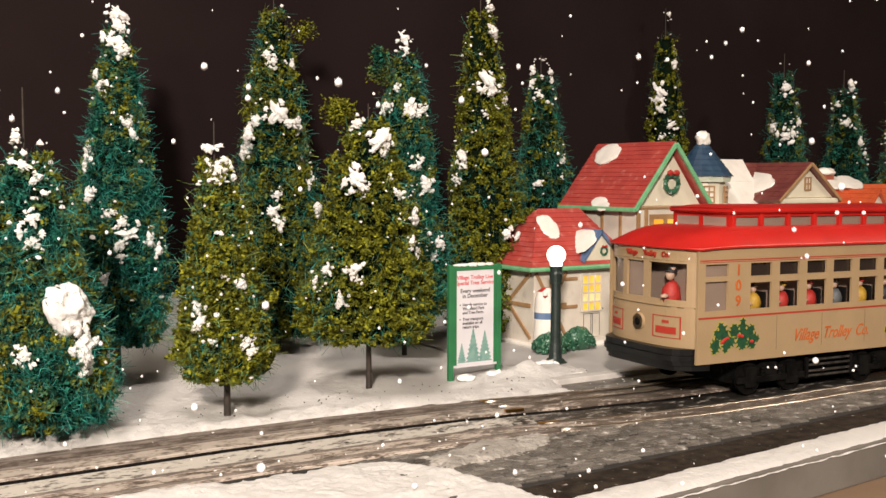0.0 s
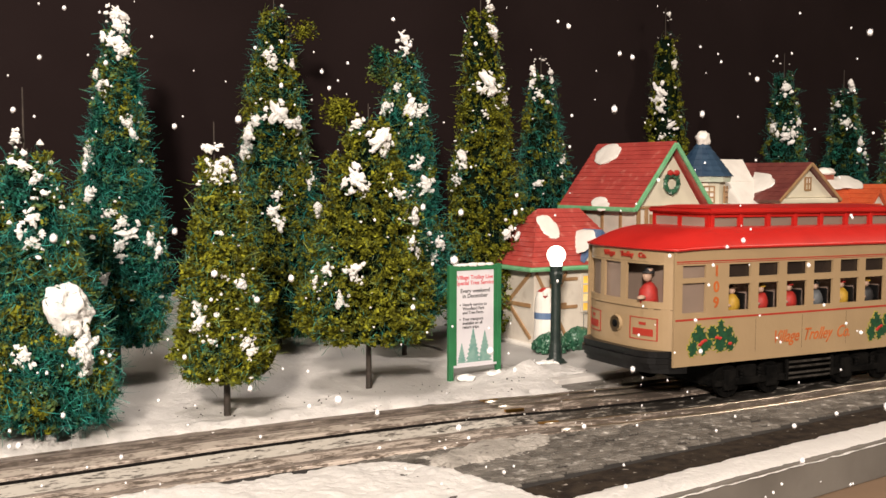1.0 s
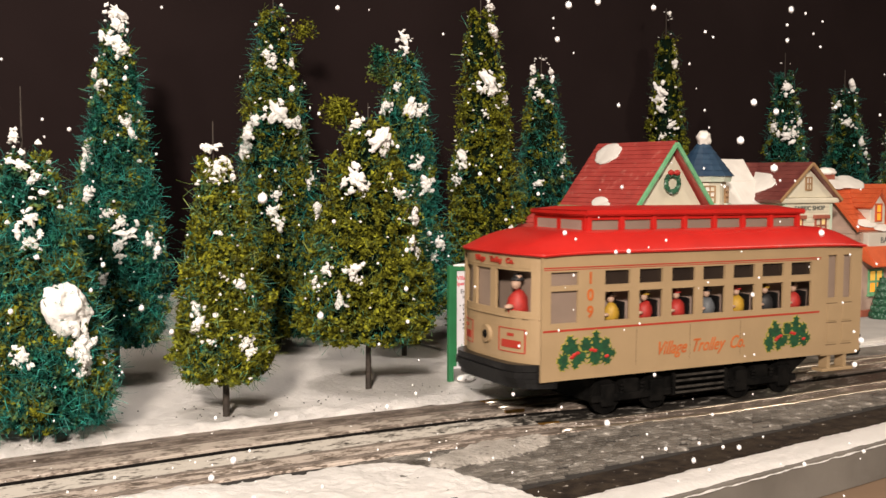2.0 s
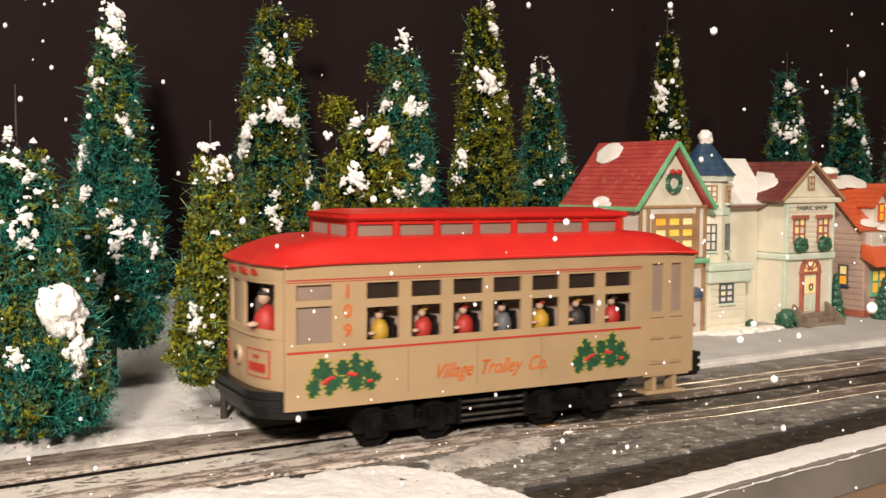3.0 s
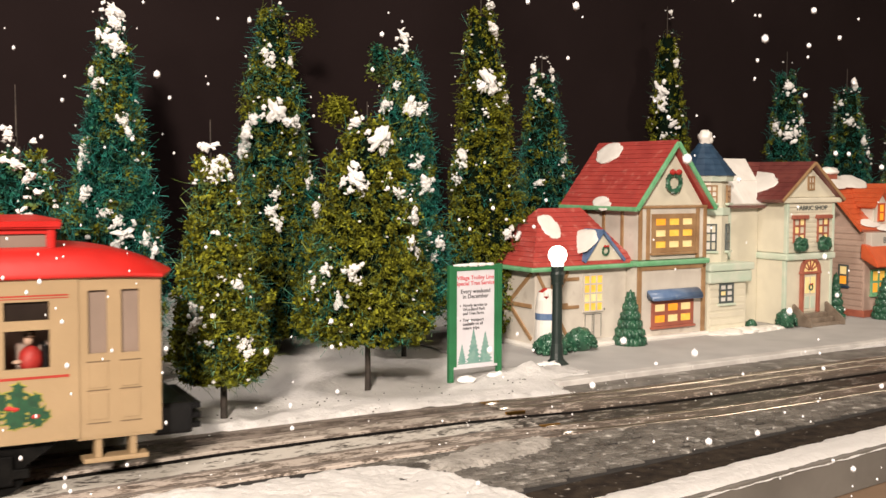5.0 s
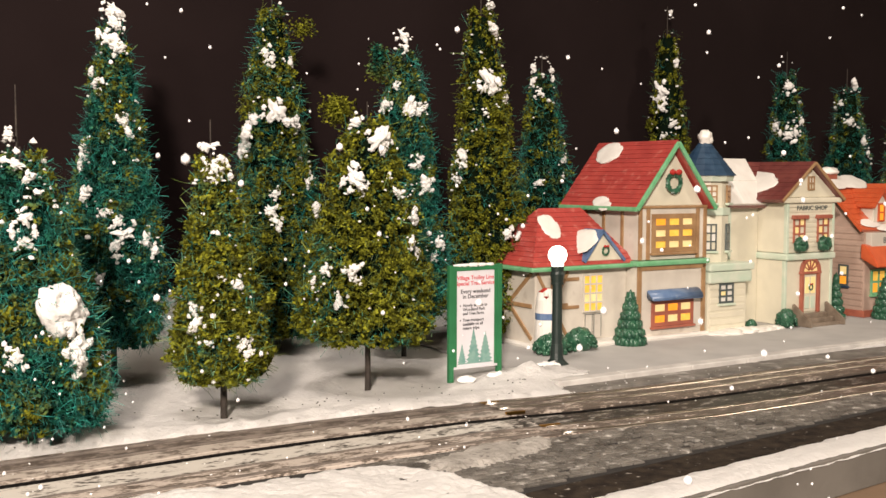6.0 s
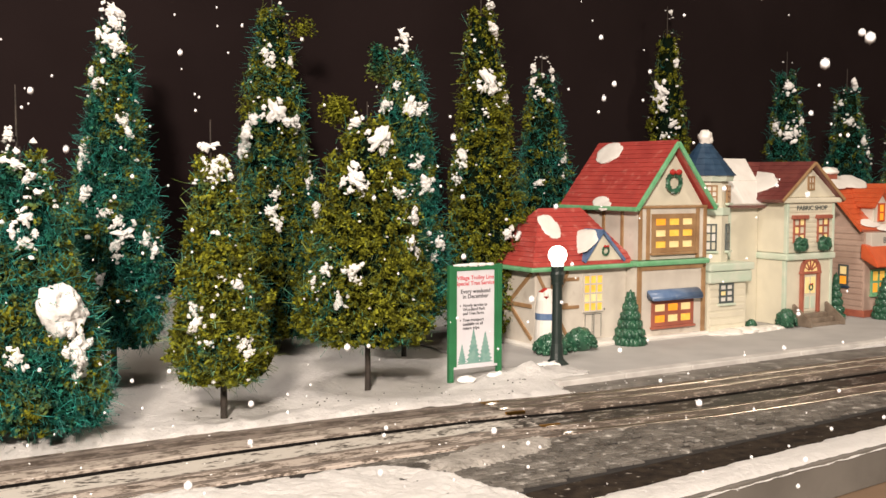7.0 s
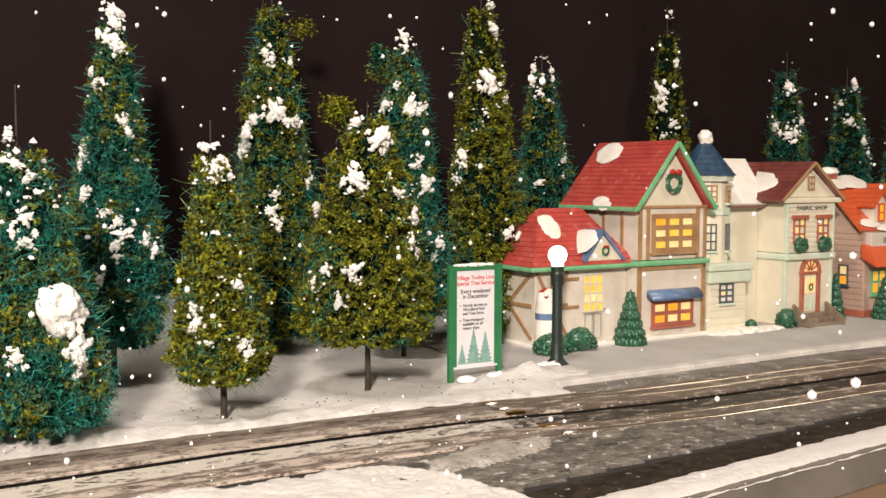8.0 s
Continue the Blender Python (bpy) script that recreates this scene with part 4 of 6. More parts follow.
    for z in (0.019, 0.024, 0.029):
        box(bm, 0.2790, 0.2950, -0.026, 0.026, z, z + 0.0032, 0.0008)
    part("rear_bumper", bm, M_RUBBER, top, "ridged black plastic rear bumper")
    # rear wall, floor and seats
    bm = bmesh.new()
    box(bm, 0.2690, 0.2708, -HALF + 0.0009, HALF - 0.0009, 0.0245, 0.1000, 0.0003)
    part("rear_panel", bm, M_CREAM, top)
    bm = bmesh.new()
    box(bm, 0.0035, 0.2680, -HALF + 0.0030, HALF - 0.0030, 0.0340, 0.0375)
    part("interior_floor", bm, M_INSIDE, top)
    bm = bmesh.new()
    box(bm, 0.0325, 0.2680, -HALF + 0.0150, -HALF + 0.0165, 0.0376, 0.0990)
    part("interior_partition", bm, M_INSIDE, top, "brown card partition inside the car")
    bm = bmesh.new()
    box(bm, 0.0036, 0.0050, -HALF + 0.0032, HALF - 0.0032, 0.0376, 0.0985)
    part("cab_wall", bm, M_TAUPE, top, "brown wall behind the driver's cab")
    for i, (a, b) in enumerate(cols):
        bm = bmesh.new()
        box(bm, b - 0.0022, b - 0.0004, -HALF + 0.004, -HALF + 0.0145, 0.0376, 0.0690, 0.0006)
        part("seat_back", bm, M_RUBBER, top, "dark seat back")
    for (a, b), coat, hat in zip(cols, ("yellow", "red", "red", "grey", "yellow", "black", "red"), ("brown", "yellow", "red", "black", "red", "yellow", "brown")):
        doll(top, (a + b) / 2 + 0.0022, -HALF + 0.0088, 0.0555, coat, hat, 1.08)
    doll(top, -0.0022, -0.0225, 0.0600, "red", "black", 1.50, 0)
    # roof
    bm = bmesh.new()
    nx, ny = 84, 26
    grid = []
    for i in range(nx + 1):
        row = []
        u = i / nx
        for j in range(ny + 1):
            v = -1 + 2 * j / ny
            v = math.copysign(1 - (1 - abs(v)) ** 1.5, v)
            y = v * (HALF + 0.0022)
            xf = -0.0118 + 0.0123 * abs(v) ** 3.6
            xr = 0.2830 - 0.0120 * abs(v) ** 2.4
            uu = 0.5 - 0.5 * math.cos(math.pi * u)
            x = xf + (xr - xf) * uu
            hx_ = 1 - (1 - min(1, min(x - xf, xr - x) / 0.048)) ** 2.2
            hy_ = 1 - (1 - min(1, (HALF + 0.0022 - abs(y)) / 0.019)) ** 2.0
            row.append(bm.verts.new((x, y, EAVE + 0.0016 + 0.0125 * hx_ * hy_)))
        grid.append(row)
    for i in range(nx):
        for j in range(ny):
            bm.faces.new((grid[i][j], grid[i + 1][j], grid[i + 1][j + 1], grid[i][j + 1]))
    bmesh.ops.recalc_face_normals(bm, faces=bm.faces[:])
    if bm.faces[len(bm.faces) // 2].normal.z < 0:
        bmesh.ops.reverse_faces(bm, faces=bm.faces[:])
    bmesh.ops.solidify(bm, geom=bm.faces[:], thickness=0.0017)
    roof = part("roof", bm, M_RED, top, "glossy red domed roof", smooth=True)
    # clerestory: posts, panes and cap
    cx0, cx1, cw = 0.0425, 0.2260, 0.0285
    xs = [cx0 + 0.0010 + (cx1 - cx0 - 0.0050) * i / 7 for i in range(8)]
    for s in (-1, 1):
        ch = [(a + 0.0042, b - 0.0002, 0.1128, 0.1190) for a, b in zip(xs, xs[1:])]
        bm = bmesh.new()
        wall(bm, breaks(cx0, cx1, ch, 0), breaks(0.1085, 0.1215, ch, 1), ch, lambda a, z, d, s=s: Vector((a, s * (cw - d), z)), 0.0012)
        cl = part("clerestory_wall", bm, M_RED, roof)
        for a in xs:
            bm = bmesh.new()
            box(bm, a + 0.0004, a + 0.0036, min(s * cw, s * (cw + 0.0012)), max(s * cw, s * (cw + 0.0012)), 0.1110, 0.1214, 0.0006)
            part("clerestory_post", bm, M_RED, roof)
        for a, b, z0, z1 in ch:
            bm = bmesh.new()
            box(bm, a - 0.0003, b + 0.0003, s * (cw - 0.0018) - 0.0003, s * (cw - 0.0018) + 0.0003, z0 - 0.0004, z1 + 0.0004)
            part("clerestory_pane", bm, M_TAUPE, roof, "grey-brown clerestory pane")
    for x in (cx0, cx1 - 0.0012):
        eh = [(-0.025, -0.002, 0.1128, 0.1190), (0.002, 0.025, 0.1128, 0.1190)]
        bm = bmesh.new()
        wall(bm, breaks(-cw + 0.0013, cw - 0.0013, eh, 0), breaks(0.1085, 0.1215, eh, 1), eh, lambda a, z, d, x=x: Vector((x + d, a, z)), 0.0012)
        part("clerestory_end", bm, M_RED, roof)
        bm = bmesh.new()
        box(bm, x + 0.0004, x + 0.0008, -0.0265, 0.0265, 0.1125, 0.1193)
        part("end_pane", bm, M_INSIDE, roof)
    bm = bmesh.new()
    nx, ny = 40, 16
    grid = []
    for i in range(nx + 1):
        row = []
        for j in range(ny + 1):
            v = -1 + 2 * j / ny
            y = v * (cw + 0.0036)
            xf = 0.0385 + 0.003 * abs(v) ** 2.5
            xr = 0.2310 - 0.003 * abs(v) ** 2.5
            x = xf + (xr - xf) * (0.5 - 0.5 * math.cos(math.pi * i / nx))
            row.append(bm.verts.new((x, y, 0.1215 + 0.0034 + 0.0022 * (1 - v * v) * min(1, (x - xf) / 0.01, (xr - x) / 0.01))))
        grid.append(row)
    for i in range(nx):
        for j in range(ny):
            bm.faces.new((grid[i][j], grid[i + 1][j], grid[i + 1][j + 1], grid[i][j + 1]))
    bmesh.ops.recalc_face_normals(bm, faces=bm.faces[:])
    if bm.faces[len(bm.faces) // 2].normal.z < 0:
        bmesh.ops.reverse_faces(bm, faces=bm.faces[:])
    bmesh.ops.solidify(bm, geom=bm.faces[:], thickness=0.0036)
    bmesh.ops.bevel(bm, geom=[e for e in bm.edges if e.is_manifold and e.calc_face_angle(0) > 0.8], offset=0.0010, segments=2, affect="EDGES")
    part("clerestory_cap", bm, M_RED, roof, "red rounded cap over the clerestory", smooth=False)
    # running gear
    bm = bmesh.new()
    box(bm, 0.0140, 0.2100, -0.030, 0.030, 0.0210, 0.0338, 0.001)
    box(bm, 0.0480, 0.2080, -0.0345, 0.0345, 0.0050, 0.0212, 0.001)
    part("underframe", bm, M_GRIME, top, "black underframe")
    bm = bmesh.new()
    prism(bm, [(0.196, 0.0243), (0.2220, 0.0243), (0.2235, 0.0222), (0.2080, 0.0120), (0.196, 0.0120)], -0.0405, -0.0360, "xz")
    part("fender", bm, M_GRIME, top, "black slanted rear fender")
    wheels = []
    for cx in (0.0700, 0.1800):
        bm = bmesh.new()
        box(bm, cx - 0.031, cx + 0.031, -0.0432, -0.0410, 0.0080, 0.0125, 0.0006)
        box(bm, cx - 0.031, cx + 0.031, 0.0410, 0.0432, 0.0080, 0.0125, 0.0006)
        for dx in (-0.019, 0.019):
            for s in (-1, 1):
                box(bm, cx + dx - 0.005, cx + dx + 0.005, s * 0.0422 - 0.0014, s * 0.0422 + 0.0014, 0.0050, 0.0190, 0.0008)
        box(bm, cx - 0.006, cx + 0.006, -0.042, 0.042, 0.0085, 0.0208, 0.001)
        for s in (-1, 1):
            for k in range(3):
                cyl(bm, 0.0016, 0.0016, 0.0125 + 0.0022 * k, 0.0140 + 0.0022 * k, 10, cx=cx - 0.008, cy=s * 0.0425)
                cyl(bm, 0.0016, 0.0016, 0.0125 + 0.0022 * k, 0.0140 + 0.0022 * k, 10, cx=cx + 0.008, cy=s * 0.0425)
        part("truck_frame", bm, M_GRIME, top, "dark cast truck frame")
        for dx in (-0.019, 0.019):
            bm = bmesh.new()
            for s in (-1, 1):
                mm = Matrix.Translation((0, s * 0.0392, 0)) @ pose(0, 0, 0, 90, 0, 0)
                cyl(bm, 0.0108, 0.0108, -0.0014, 0.0014, 28, mm)
                cyl(bm, 0.0070, 0.0060, -0.0020, 0.0020, 20, mm)
                for k in range(6):
                    box(bm, 0.0015, 0.0095, -0.0007, 0.0007, -0.0018, 0.0018, 0, mm @ Matrix.Rotation(math.tau * k / 6, 4, "Z"))
            cyl(bm, 0.0014, 0.0014, -0.0385, 0.0385, 10, pose(0, 0, 0, 90, 0, 0))
            w = part("wheel_set", bm, M_WHEEL, top, "blackened metal wheels on an axle")
            w["at_x"] = cx + dx
            wheels.append((w, cx + dx))
    for z in (0.0195, 0.0160, 0.0118, 0.0085):
        bm = bmesh.new()
        box(bm, 0.1030, 0.1480, -0.0422, -0.0410, z - 0.0007, z + 0.0007, 0.0003)
        part("truss_rod", bm, M_CHROME, top, "worn metal rod below the body")
    for x in (0.1030, 0.1465):
        bm = bmesh.new()
        box(bm, x, x + 0.0022, -0.0428, -0.0405, 0.0070, 0.0215, 0.0004)
        part("rod_bracket", bm, M_GRIME, top)
    return top, wheels


trolley, wheel_sets = make_trolley()

# ---- the porcelain houses ----
GLAZE = dict(rough=0.34, bump=0.10, bump_scale=220, coat=0.25)
M_OFFWHITE = surface("glazed_offwhite", (0.66, 0.61, 0.53), (0.55, 0.50, 0.435), 45, speck=((0.36, 0.29, 0.23), 60, 0.62, 0.85), **GLAZE)
M_TIMBER = surface("glazed_brown", (0.36, 0.22, 0.11), (0.27, 0.155, 0.075), 90, **GLAZE)
M_GREEN = surface("glazed_green", (0.12, 0.36, 0.17), (0.19, 0.43, 0.24), 120, **GLAZE)
M_ROOFRED = surface("glazed_red_roof", (0.42, 0.066, 0.054), (0.34, 0.050, 0.043), 60, speck=((0.52, 0.16, 0.13), 140, 0.58, 0.75), **GLAZE)
M_YELLOWISH = surface("glazed_pale_yellow", (0.70, 0.655, 0.52), (0.63, 0.59, 0.47), 50, **GLAZE)
M_MINT = surface("glazed_mint", (0.50, 0.60, 0.48), (0.60, 0.64, 0.53), 70, **GLAZE)
M_MAROON = surface("glazed_maroon_roof", (0.135, 0.036, 0.033), (0.19, 0.055, 0.046), 80, **GLAZE)
M_NAVY = surface("glazed_navy", (0.012, 0.036, 0.075), (0.024, 0.058, 0.105), 110, 0.5, 0.1, 220)
M_BLUE = surface("glazed_blue", (0.085, 0.145, 0.27), (0.13, 0.20, 0.33), 110, **GLAZE)
M_ORANGEROOF = surface("glazed_orange_roof", (0.60, 0.115, 0.040), (0.48, 0.085, 0.030), 70, **GLAZE)
M_TAUPEWALL = surface("glazed_taupe_brick", (0.47, 0.34, 0.275), (0.40, 0.28, 0.225), 60, **GLAZE)
M_BRICKRED = surface("glazed_brick", (0.38, 0.12, 0.075), (0.30, 0.09, 0.06), 90, **GLAZE)
M_GSNOW = surface("glazed_snow", (0.80, 0.77, 0.72), (0.70, 0.67, 0.62), 60, **GLAZE)
M_SLATE = surface("dark_grey_paint", (0.09, 0.11, 0.11), (0.06, 0.075, 0.075), 120, **GLAZE)
M_HEDGE = surface("glazed_hedge", (0.030, 0.115, 0.060), (0.012, 0.060, 0.035), 160, speck=((0.10, 0.24, 0.15), 300, 0.58, 0.70), **GLAZE)
M_STEP = surface("glazed_stone_step", (0.24, 0.19, 0.145), (0.15, 0.115, 0.085), 120, **GLAZE)
M_GLOW = surface("lit_yellow_pane", (0.80, 0.52, 0.10), (0.62, 0.36, 0.05), 130, 0.3, glow=(1.0, 0.50, 0.07), emit=0.45)
M_PALEGLOW = surface("lit_pale_pane", (0.78, 0.66, 0.36), (0.70, 0.55, 0.24), 130, 0.3, glow=(1.0, 0.68, 0.26), emit=0.30)
M_AMBER = surface("lit_amber_pane", (0.80, 0.36, 0.04), (0.70, 0.25, 0.02), 130, 0.3, glow=(1.0, 0.36, 0.03), emit=0.55)


def rpart(name, dims, material, parent, label="", bevel=0.0006, m=None):
    bm = bmesh.new()
    box(bm, *dims, bevel, m)
    return part(name, bm, material, parent, label)


def timber(parent, x0, z0, x1, z1, y, w=0.0022, deep=0.0012, material=None, name="timber_beam"):
    """A straight beam on a wall that faces the street."""
    d = Vector((x1 - x0, 0, z1 - z0))
    m = Matrix.Translation((x0, y, z0)) @ Matrix.Rotation(-math.atan2(d.z, d.x), 4, "Y")
    return rpart(name, (0, d.length, -deep, 0.0008, -w, w), material or M_TIMBER, parent, bevel=0.0005, m=m)


def window(parent, x0, x1, z0, z1, y, cols, rows, frame_mat, panes, bar=0.0016, label="", sill=None, m=None):
    """Frame with bars and single panes on a wall that faces the street (or turned by m)."""
    m = m or Matrix.Identity(4)
    holes = []
    pw, ph = (x1 - x0 - bar * (cols + 1)) / cols, (z1 - z0 - bar * (rows + 1)) / rows
    for i in range(cols):
        for j in range(rows):
            a, b = x0 + bar + i * (pw + bar), z0 + bar + j * (ph + bar)
            holes.append((a, a + pw, b, b + ph))
    bm = bmesh.new()
    wall(bm, breaks(x0, x1, holes, 0), breaks(z0, z1, holes, 1), holes, lambda a, z, d: m @ Vector((a, y - 0.0014 + d, z)), 0.0016)
    w = part("window", bm, frame_mat, parent, label)
    for k, (a0, a1, b0, b1) in enumerate(holes):
        bm = bmesh.new()
        box(bm, a0 - 0.0002, a1 + 0.0002, y - 0.0006, y + 0.0004, b0 - 0.0002, b1 + 0.0002, 0.0003, m)
        part("pane", bm, panes[k % len(panes)], w)
    if sill:
        bm = bmesh.new()
        box(bm, x0 - 0.0012, x1 + 0.0012, y - 0.0034, y + 0.0004, z0 - 0.0022, z0 - 0.0001, 0.0005, m)
        part("sill", bm, sill, w)
    return w


def slope_roof(parent, p00, p10, p01, p11, courses, material, label="", thick=0.0030, name="roof"):
    """One roof slope between its eave (p00 to p10) and ridge (p01 to p11), laid in overlapping courses with soft wobble."""
    p00, p10, p01, p11 = (Vector(p) for p in (p00, p10, p01, p11))
    nrm = (p10 - p00).cross(p01 - p00).normalized()
    if nrm.z < 0:
        nrm = -nrm
    bm = bmesh.new()
    n = 26

    def q(u, v):
        return p00.lerp(p10, u).lerp(p01.lerp(p11, u), v)
    rows = []
    for c in range(courses):
        for v, up in ((c / courses, 0.0006), ((c + 0.86) / courses, 0.0002), ((c + 0.999) / courses, 0.0)):
            rows.append([bm.verts.new(q(i / n, min(v, 1)) + nrm * (up + 0.00025 * noise.noise(Vector((i * 0.9, c * 3.1, 2))))) for i in range(n + 1)])
    low = [[bm.verts.new(q(i / n, v) - nrm * thick) for i in range(n + 1)] for v in (0, 1)]
    allr = [low[0]] + rows + [low[1]]
    for a, b in zip(allr, allr[1:]):
        for i in range(n):
            bm.faces.new((a[i], a[i + 1], b[i + 1], b[i]))
    for i in range(n):
        bm.faces.new((low[1][i], low[1][i + 1], low[0][i + 1], low[0][i]))
    for k in (0, n):
        bm.faces.new([r[k] for r in allr])
    return part(name, bm, material, parent, label)


def tilted_pad(bm, c, r, across, along, nrm, seed, flat=0.085):
    """A flat pad lying on a slope with the given normal."""
    nrm = Vector(nrm).normalized()
    t = Vector((1, 0, 0)) - nrm * nrm.x
    if t.length < 0.2:
        t = Vector((0, 1, 0)) - nrm * nrm.y
    t.normalize()
    s = nrm.cross(t)
    vs = ball(bm, 1.0, (0, 0, 0), 4, (1, 1, 1), 0.17, seed)
    for v in vs:
        a, b, h = v.co.x, v.co.y, v.co.z
        v.co = Vector(c) + t * (a * r * across) + s * (b * r * along) + nrm * (h * r * flat)


def pads(parent, items, nrm):
    for i, (c, r, ac, al) in enumerate(items):
        bm = bmesh.new()
        tilted_pad(bm, c, r, ac, al, nrm, i * 3 + c[0] * 70)
        part("roof_snow", bm, M_GSNOW, parent, "smooth moulded white snow patch", smooth=True)


def wreath(parent, x, y, z, r):
    bm = bmesh.new()
    for k in range(18):
        a = math.tau * k / 18
        ball(bm, r * 0.36, (x + r * math.cos(a), y, z + r * math.sin(a)), 1, (1, 0.7, 1), 0.6, k)
    w = part("wreath", bm, M_HEDGE, parent, "green moulded wreath with a red bow")
    bm = bmesh.new()
    for s in (-1, 1):
        ball(bm, r * 0.42, (x + s * r * 0.50, y - r * 0.25, z + r * 1.18), 2, (1.1, 0.5, 0.8), 0.2, s)
    ball(bm, r * 0.22, (x, y - r * 0.40, z + r * 1.14), 1)
    part("bow", bm, M_BERRY, w, "red bow", smooth=True)


def topiary(parent_label, x, y, h, r, name="potted_fir"):
    """A small moulded conical fir standing by a wall."""
    top = thing(name, parent_label, "shrub", ROW @ Matrix.Translation((x, y, 0.0028)))
    bm = bmesh.new()
    tiers = 6
    for k in range(tiers):
        z0 = h * k / tiers * 0.92
        rr = r * (1 - 0.80 * k / tiers)
        for i in range(20):
            a = math.tau * (i + 0.5 * (k % 2)) / 20
            ball(bm, rr * 0.22, (rr * 0.80 * math.cos(a), rr * 0.80 * math.sin(a), z0 + h * (0.045 + 0.03 * (i % 2))), 1, (1, 1, 1.5), 0.6, i + k * 7)
        cyl(bm, rr * 0.95, rr * 0.70, z0, z0 + h / tiers * 1.1, 14)
    cyl(bm, r * 0.24, 0.0003, h * 0.86, h, 8)
    part("foliage", bm, M_HEDGE, top, smooth=True)
    return top


def bush(label, x, y, rx, rz, base=0.0028):
    top = thing("bush", label, "shrub", ROW @ Matrix.Translation((x, y, base)))
    bm = bmesh.new()
    rng = random.Random(int(x * 9000))
    ball(bm, rx * 0.8, (0, 0, rz * 0.45), 2, (1, 0.8, 0.62 * rz / rx * 1.1), 0.25, x)
    for i in range(170):
        a, e = rng.random() * math.tau, rng.random() * 1.45
        ball(bm, rx * rng.uniform(0.07, 0.13), (rx * 0.85 * math.cos(a) * math.cos(e), rx * 0.68 * math.sin(a) * math.cos(e), rz * (0.12 + 0.82 * math.sin(e))), 1, (1, 1, 1), 0.6, i)
    part("foliage", bm, M_HEDGE, top, smooth=True)
    return top


def front_wall(name, parent, x0, x1, y0, y1, z0, z1, material, label="", siding=0):
    """A solid moulded block; siding adds shallow clapboards on its street face and west side."""
    ob = rpart(name, (x0, x1, y0, y1, z0, z1), material, parent, label, 0.0012)
    for k in range(siding):
        za = z0 + (z1 - z0) * (k + 0.15) / siding
        rpart("clapboard", (x0 + 0.003, x1 - 0.003, y0 - 0.0006, y0 + 0.0005, za, za + (z1 - z0) / siding * 0.72), material, ob, bevel=0.0004)
    return ob


def gable(parent, x0, x1, xm, z0, z1, y0, y1, material, name="gable_wall"):
    bm = bmesh.new()
    prism(bm, [(x0, z0), (x1, z0), (xm, z1)], y0, y1, "xz")
    bmesh.ops.bevel(bm, geom=bm.edges[:], offset=0.0006, segments=1, affect="EDGES")
    return part(name, bm, material, parent)


def red_roofed_house():
    h = thing("porcelain_house", "white timbered porcelain house with red roof and lit windows", "house", ROW, "village houses")
    G = 0.0028
    front_wall("lower_wall", h, 0.0, 0.0815, 0.0, 0.095, G, 0.0680, M_OFFWHITE, "off-white glazed wall")
    front_wall("upper_wall", h, 0.0, 0.0815, -0.0005, 0.095, 0.0735, 0.1210, M_OFFWHITE, "off-white glazed wall")
    front_wall("wing_wall", h, -0.1000, -0.0005, 0.0135, 0.090, G, 0.0690, M_OFFWHITE, "off-white glazed wing")
    rpart("snowy_plinth", (-0.104, 0.0845, -0.0050, 0.096, G - 0.0005, 0.0065), M_GSNOW, h, "rounded snowy base", 0.0022)
    rpart("green_band", (-0.0030, 0.0845, -0.0036, 0.097, 0.0684, 0.0732), M_GREEN, h, "green moulded band", 0.0016)
    # gabled roof and trim
    gable(h, 0.002, 0.0795, 0.0402, 0.1212, 0.1720, 0.0015, 0.094, M_YELLOWISH)
    sl = slope_roof(h, (-0.0070, -0.0060, 0.1195), (-0.0070, 0.1010, 0.1195), (0.0402, -0.0060, 0.1790), (0.0402, 0.1010, 0.1790), 15, M_ROOFRED, "red glazed shingle roof")
    slope_roof(h, (0.0875, -0.0060, 0.1195), (0.0875, 0.1010, 0.1195), (0.0402, -0.0060, 0.1790), (0.0402, 0.1010, 0.1790), 15, M_ROOFRED)
    for x0 in (-0.0070, 0.0875):
        timber(h, x0, 0.1180, 0.0402, 0.1765, -0.0062, 0.0019, 0.0016, M_GREEN, "bargeboard")
    rpart("eave_trim", (-0.0090, -0.0050, -0.0070, 0.1010, 0.1165, 0.1205), M_GREEN, h, "green eave trim", 0.0012)
    rpart("eave_trim", (0.0855, 0.0890, -0.0070, 0.1010, 0.1165, 0.1205), M_GREEN, h, "green eave trim", 0.0012)
    nrm = (-0.0595, 0, 0.0472)
    pads(h, [((0.0310, 0.076, 0.1688), 0.0145, 0.85, 1.15)], nrm)
    pads(h, [((-0.0035, 0.046, 0.1245), 0.0080, 0.8, 1.3), ((-0.0070, 0.036, 0.1205), 0.0060, 0.9, 1.3)], nrm)
    wreath(h, 0.0400, -0.0020, 0.1415, 0.0078)
    rpart("crossbeam", (0.0, 0.0815, -0.0022, 0.0, 0.1188, 0.1214), M_TIMBER, h, "", 0.0006)
    for x in (0.0020, 0.0110, 0.0705, 0.0795):
        timber(h, x, 0.0738, x, 0.1188, -0.0006, 0.0019)
    for x in (0.0022, 0.0792):
        timber(h, x, 0.0065, x, 0.0684, -0.0001, 0.0023)
    timber(h, 0.0, 0.0662, 0.0815, 0.0662, -0.0001, 0.0018)
    window(h, 0.0150, 0.0672, 0.0800, 0.1140, -0.0008, 3, 3, M_TIMBER, [M_GLOW, M_PALEGLOW, M_AMBER, M_PALEGLOW, M_GLOW, M_GLOW, M_PALEGLOW, M_GLOW, M_PALEGLOW], 0.0042, "brown framed lit window", M_TIMBER)
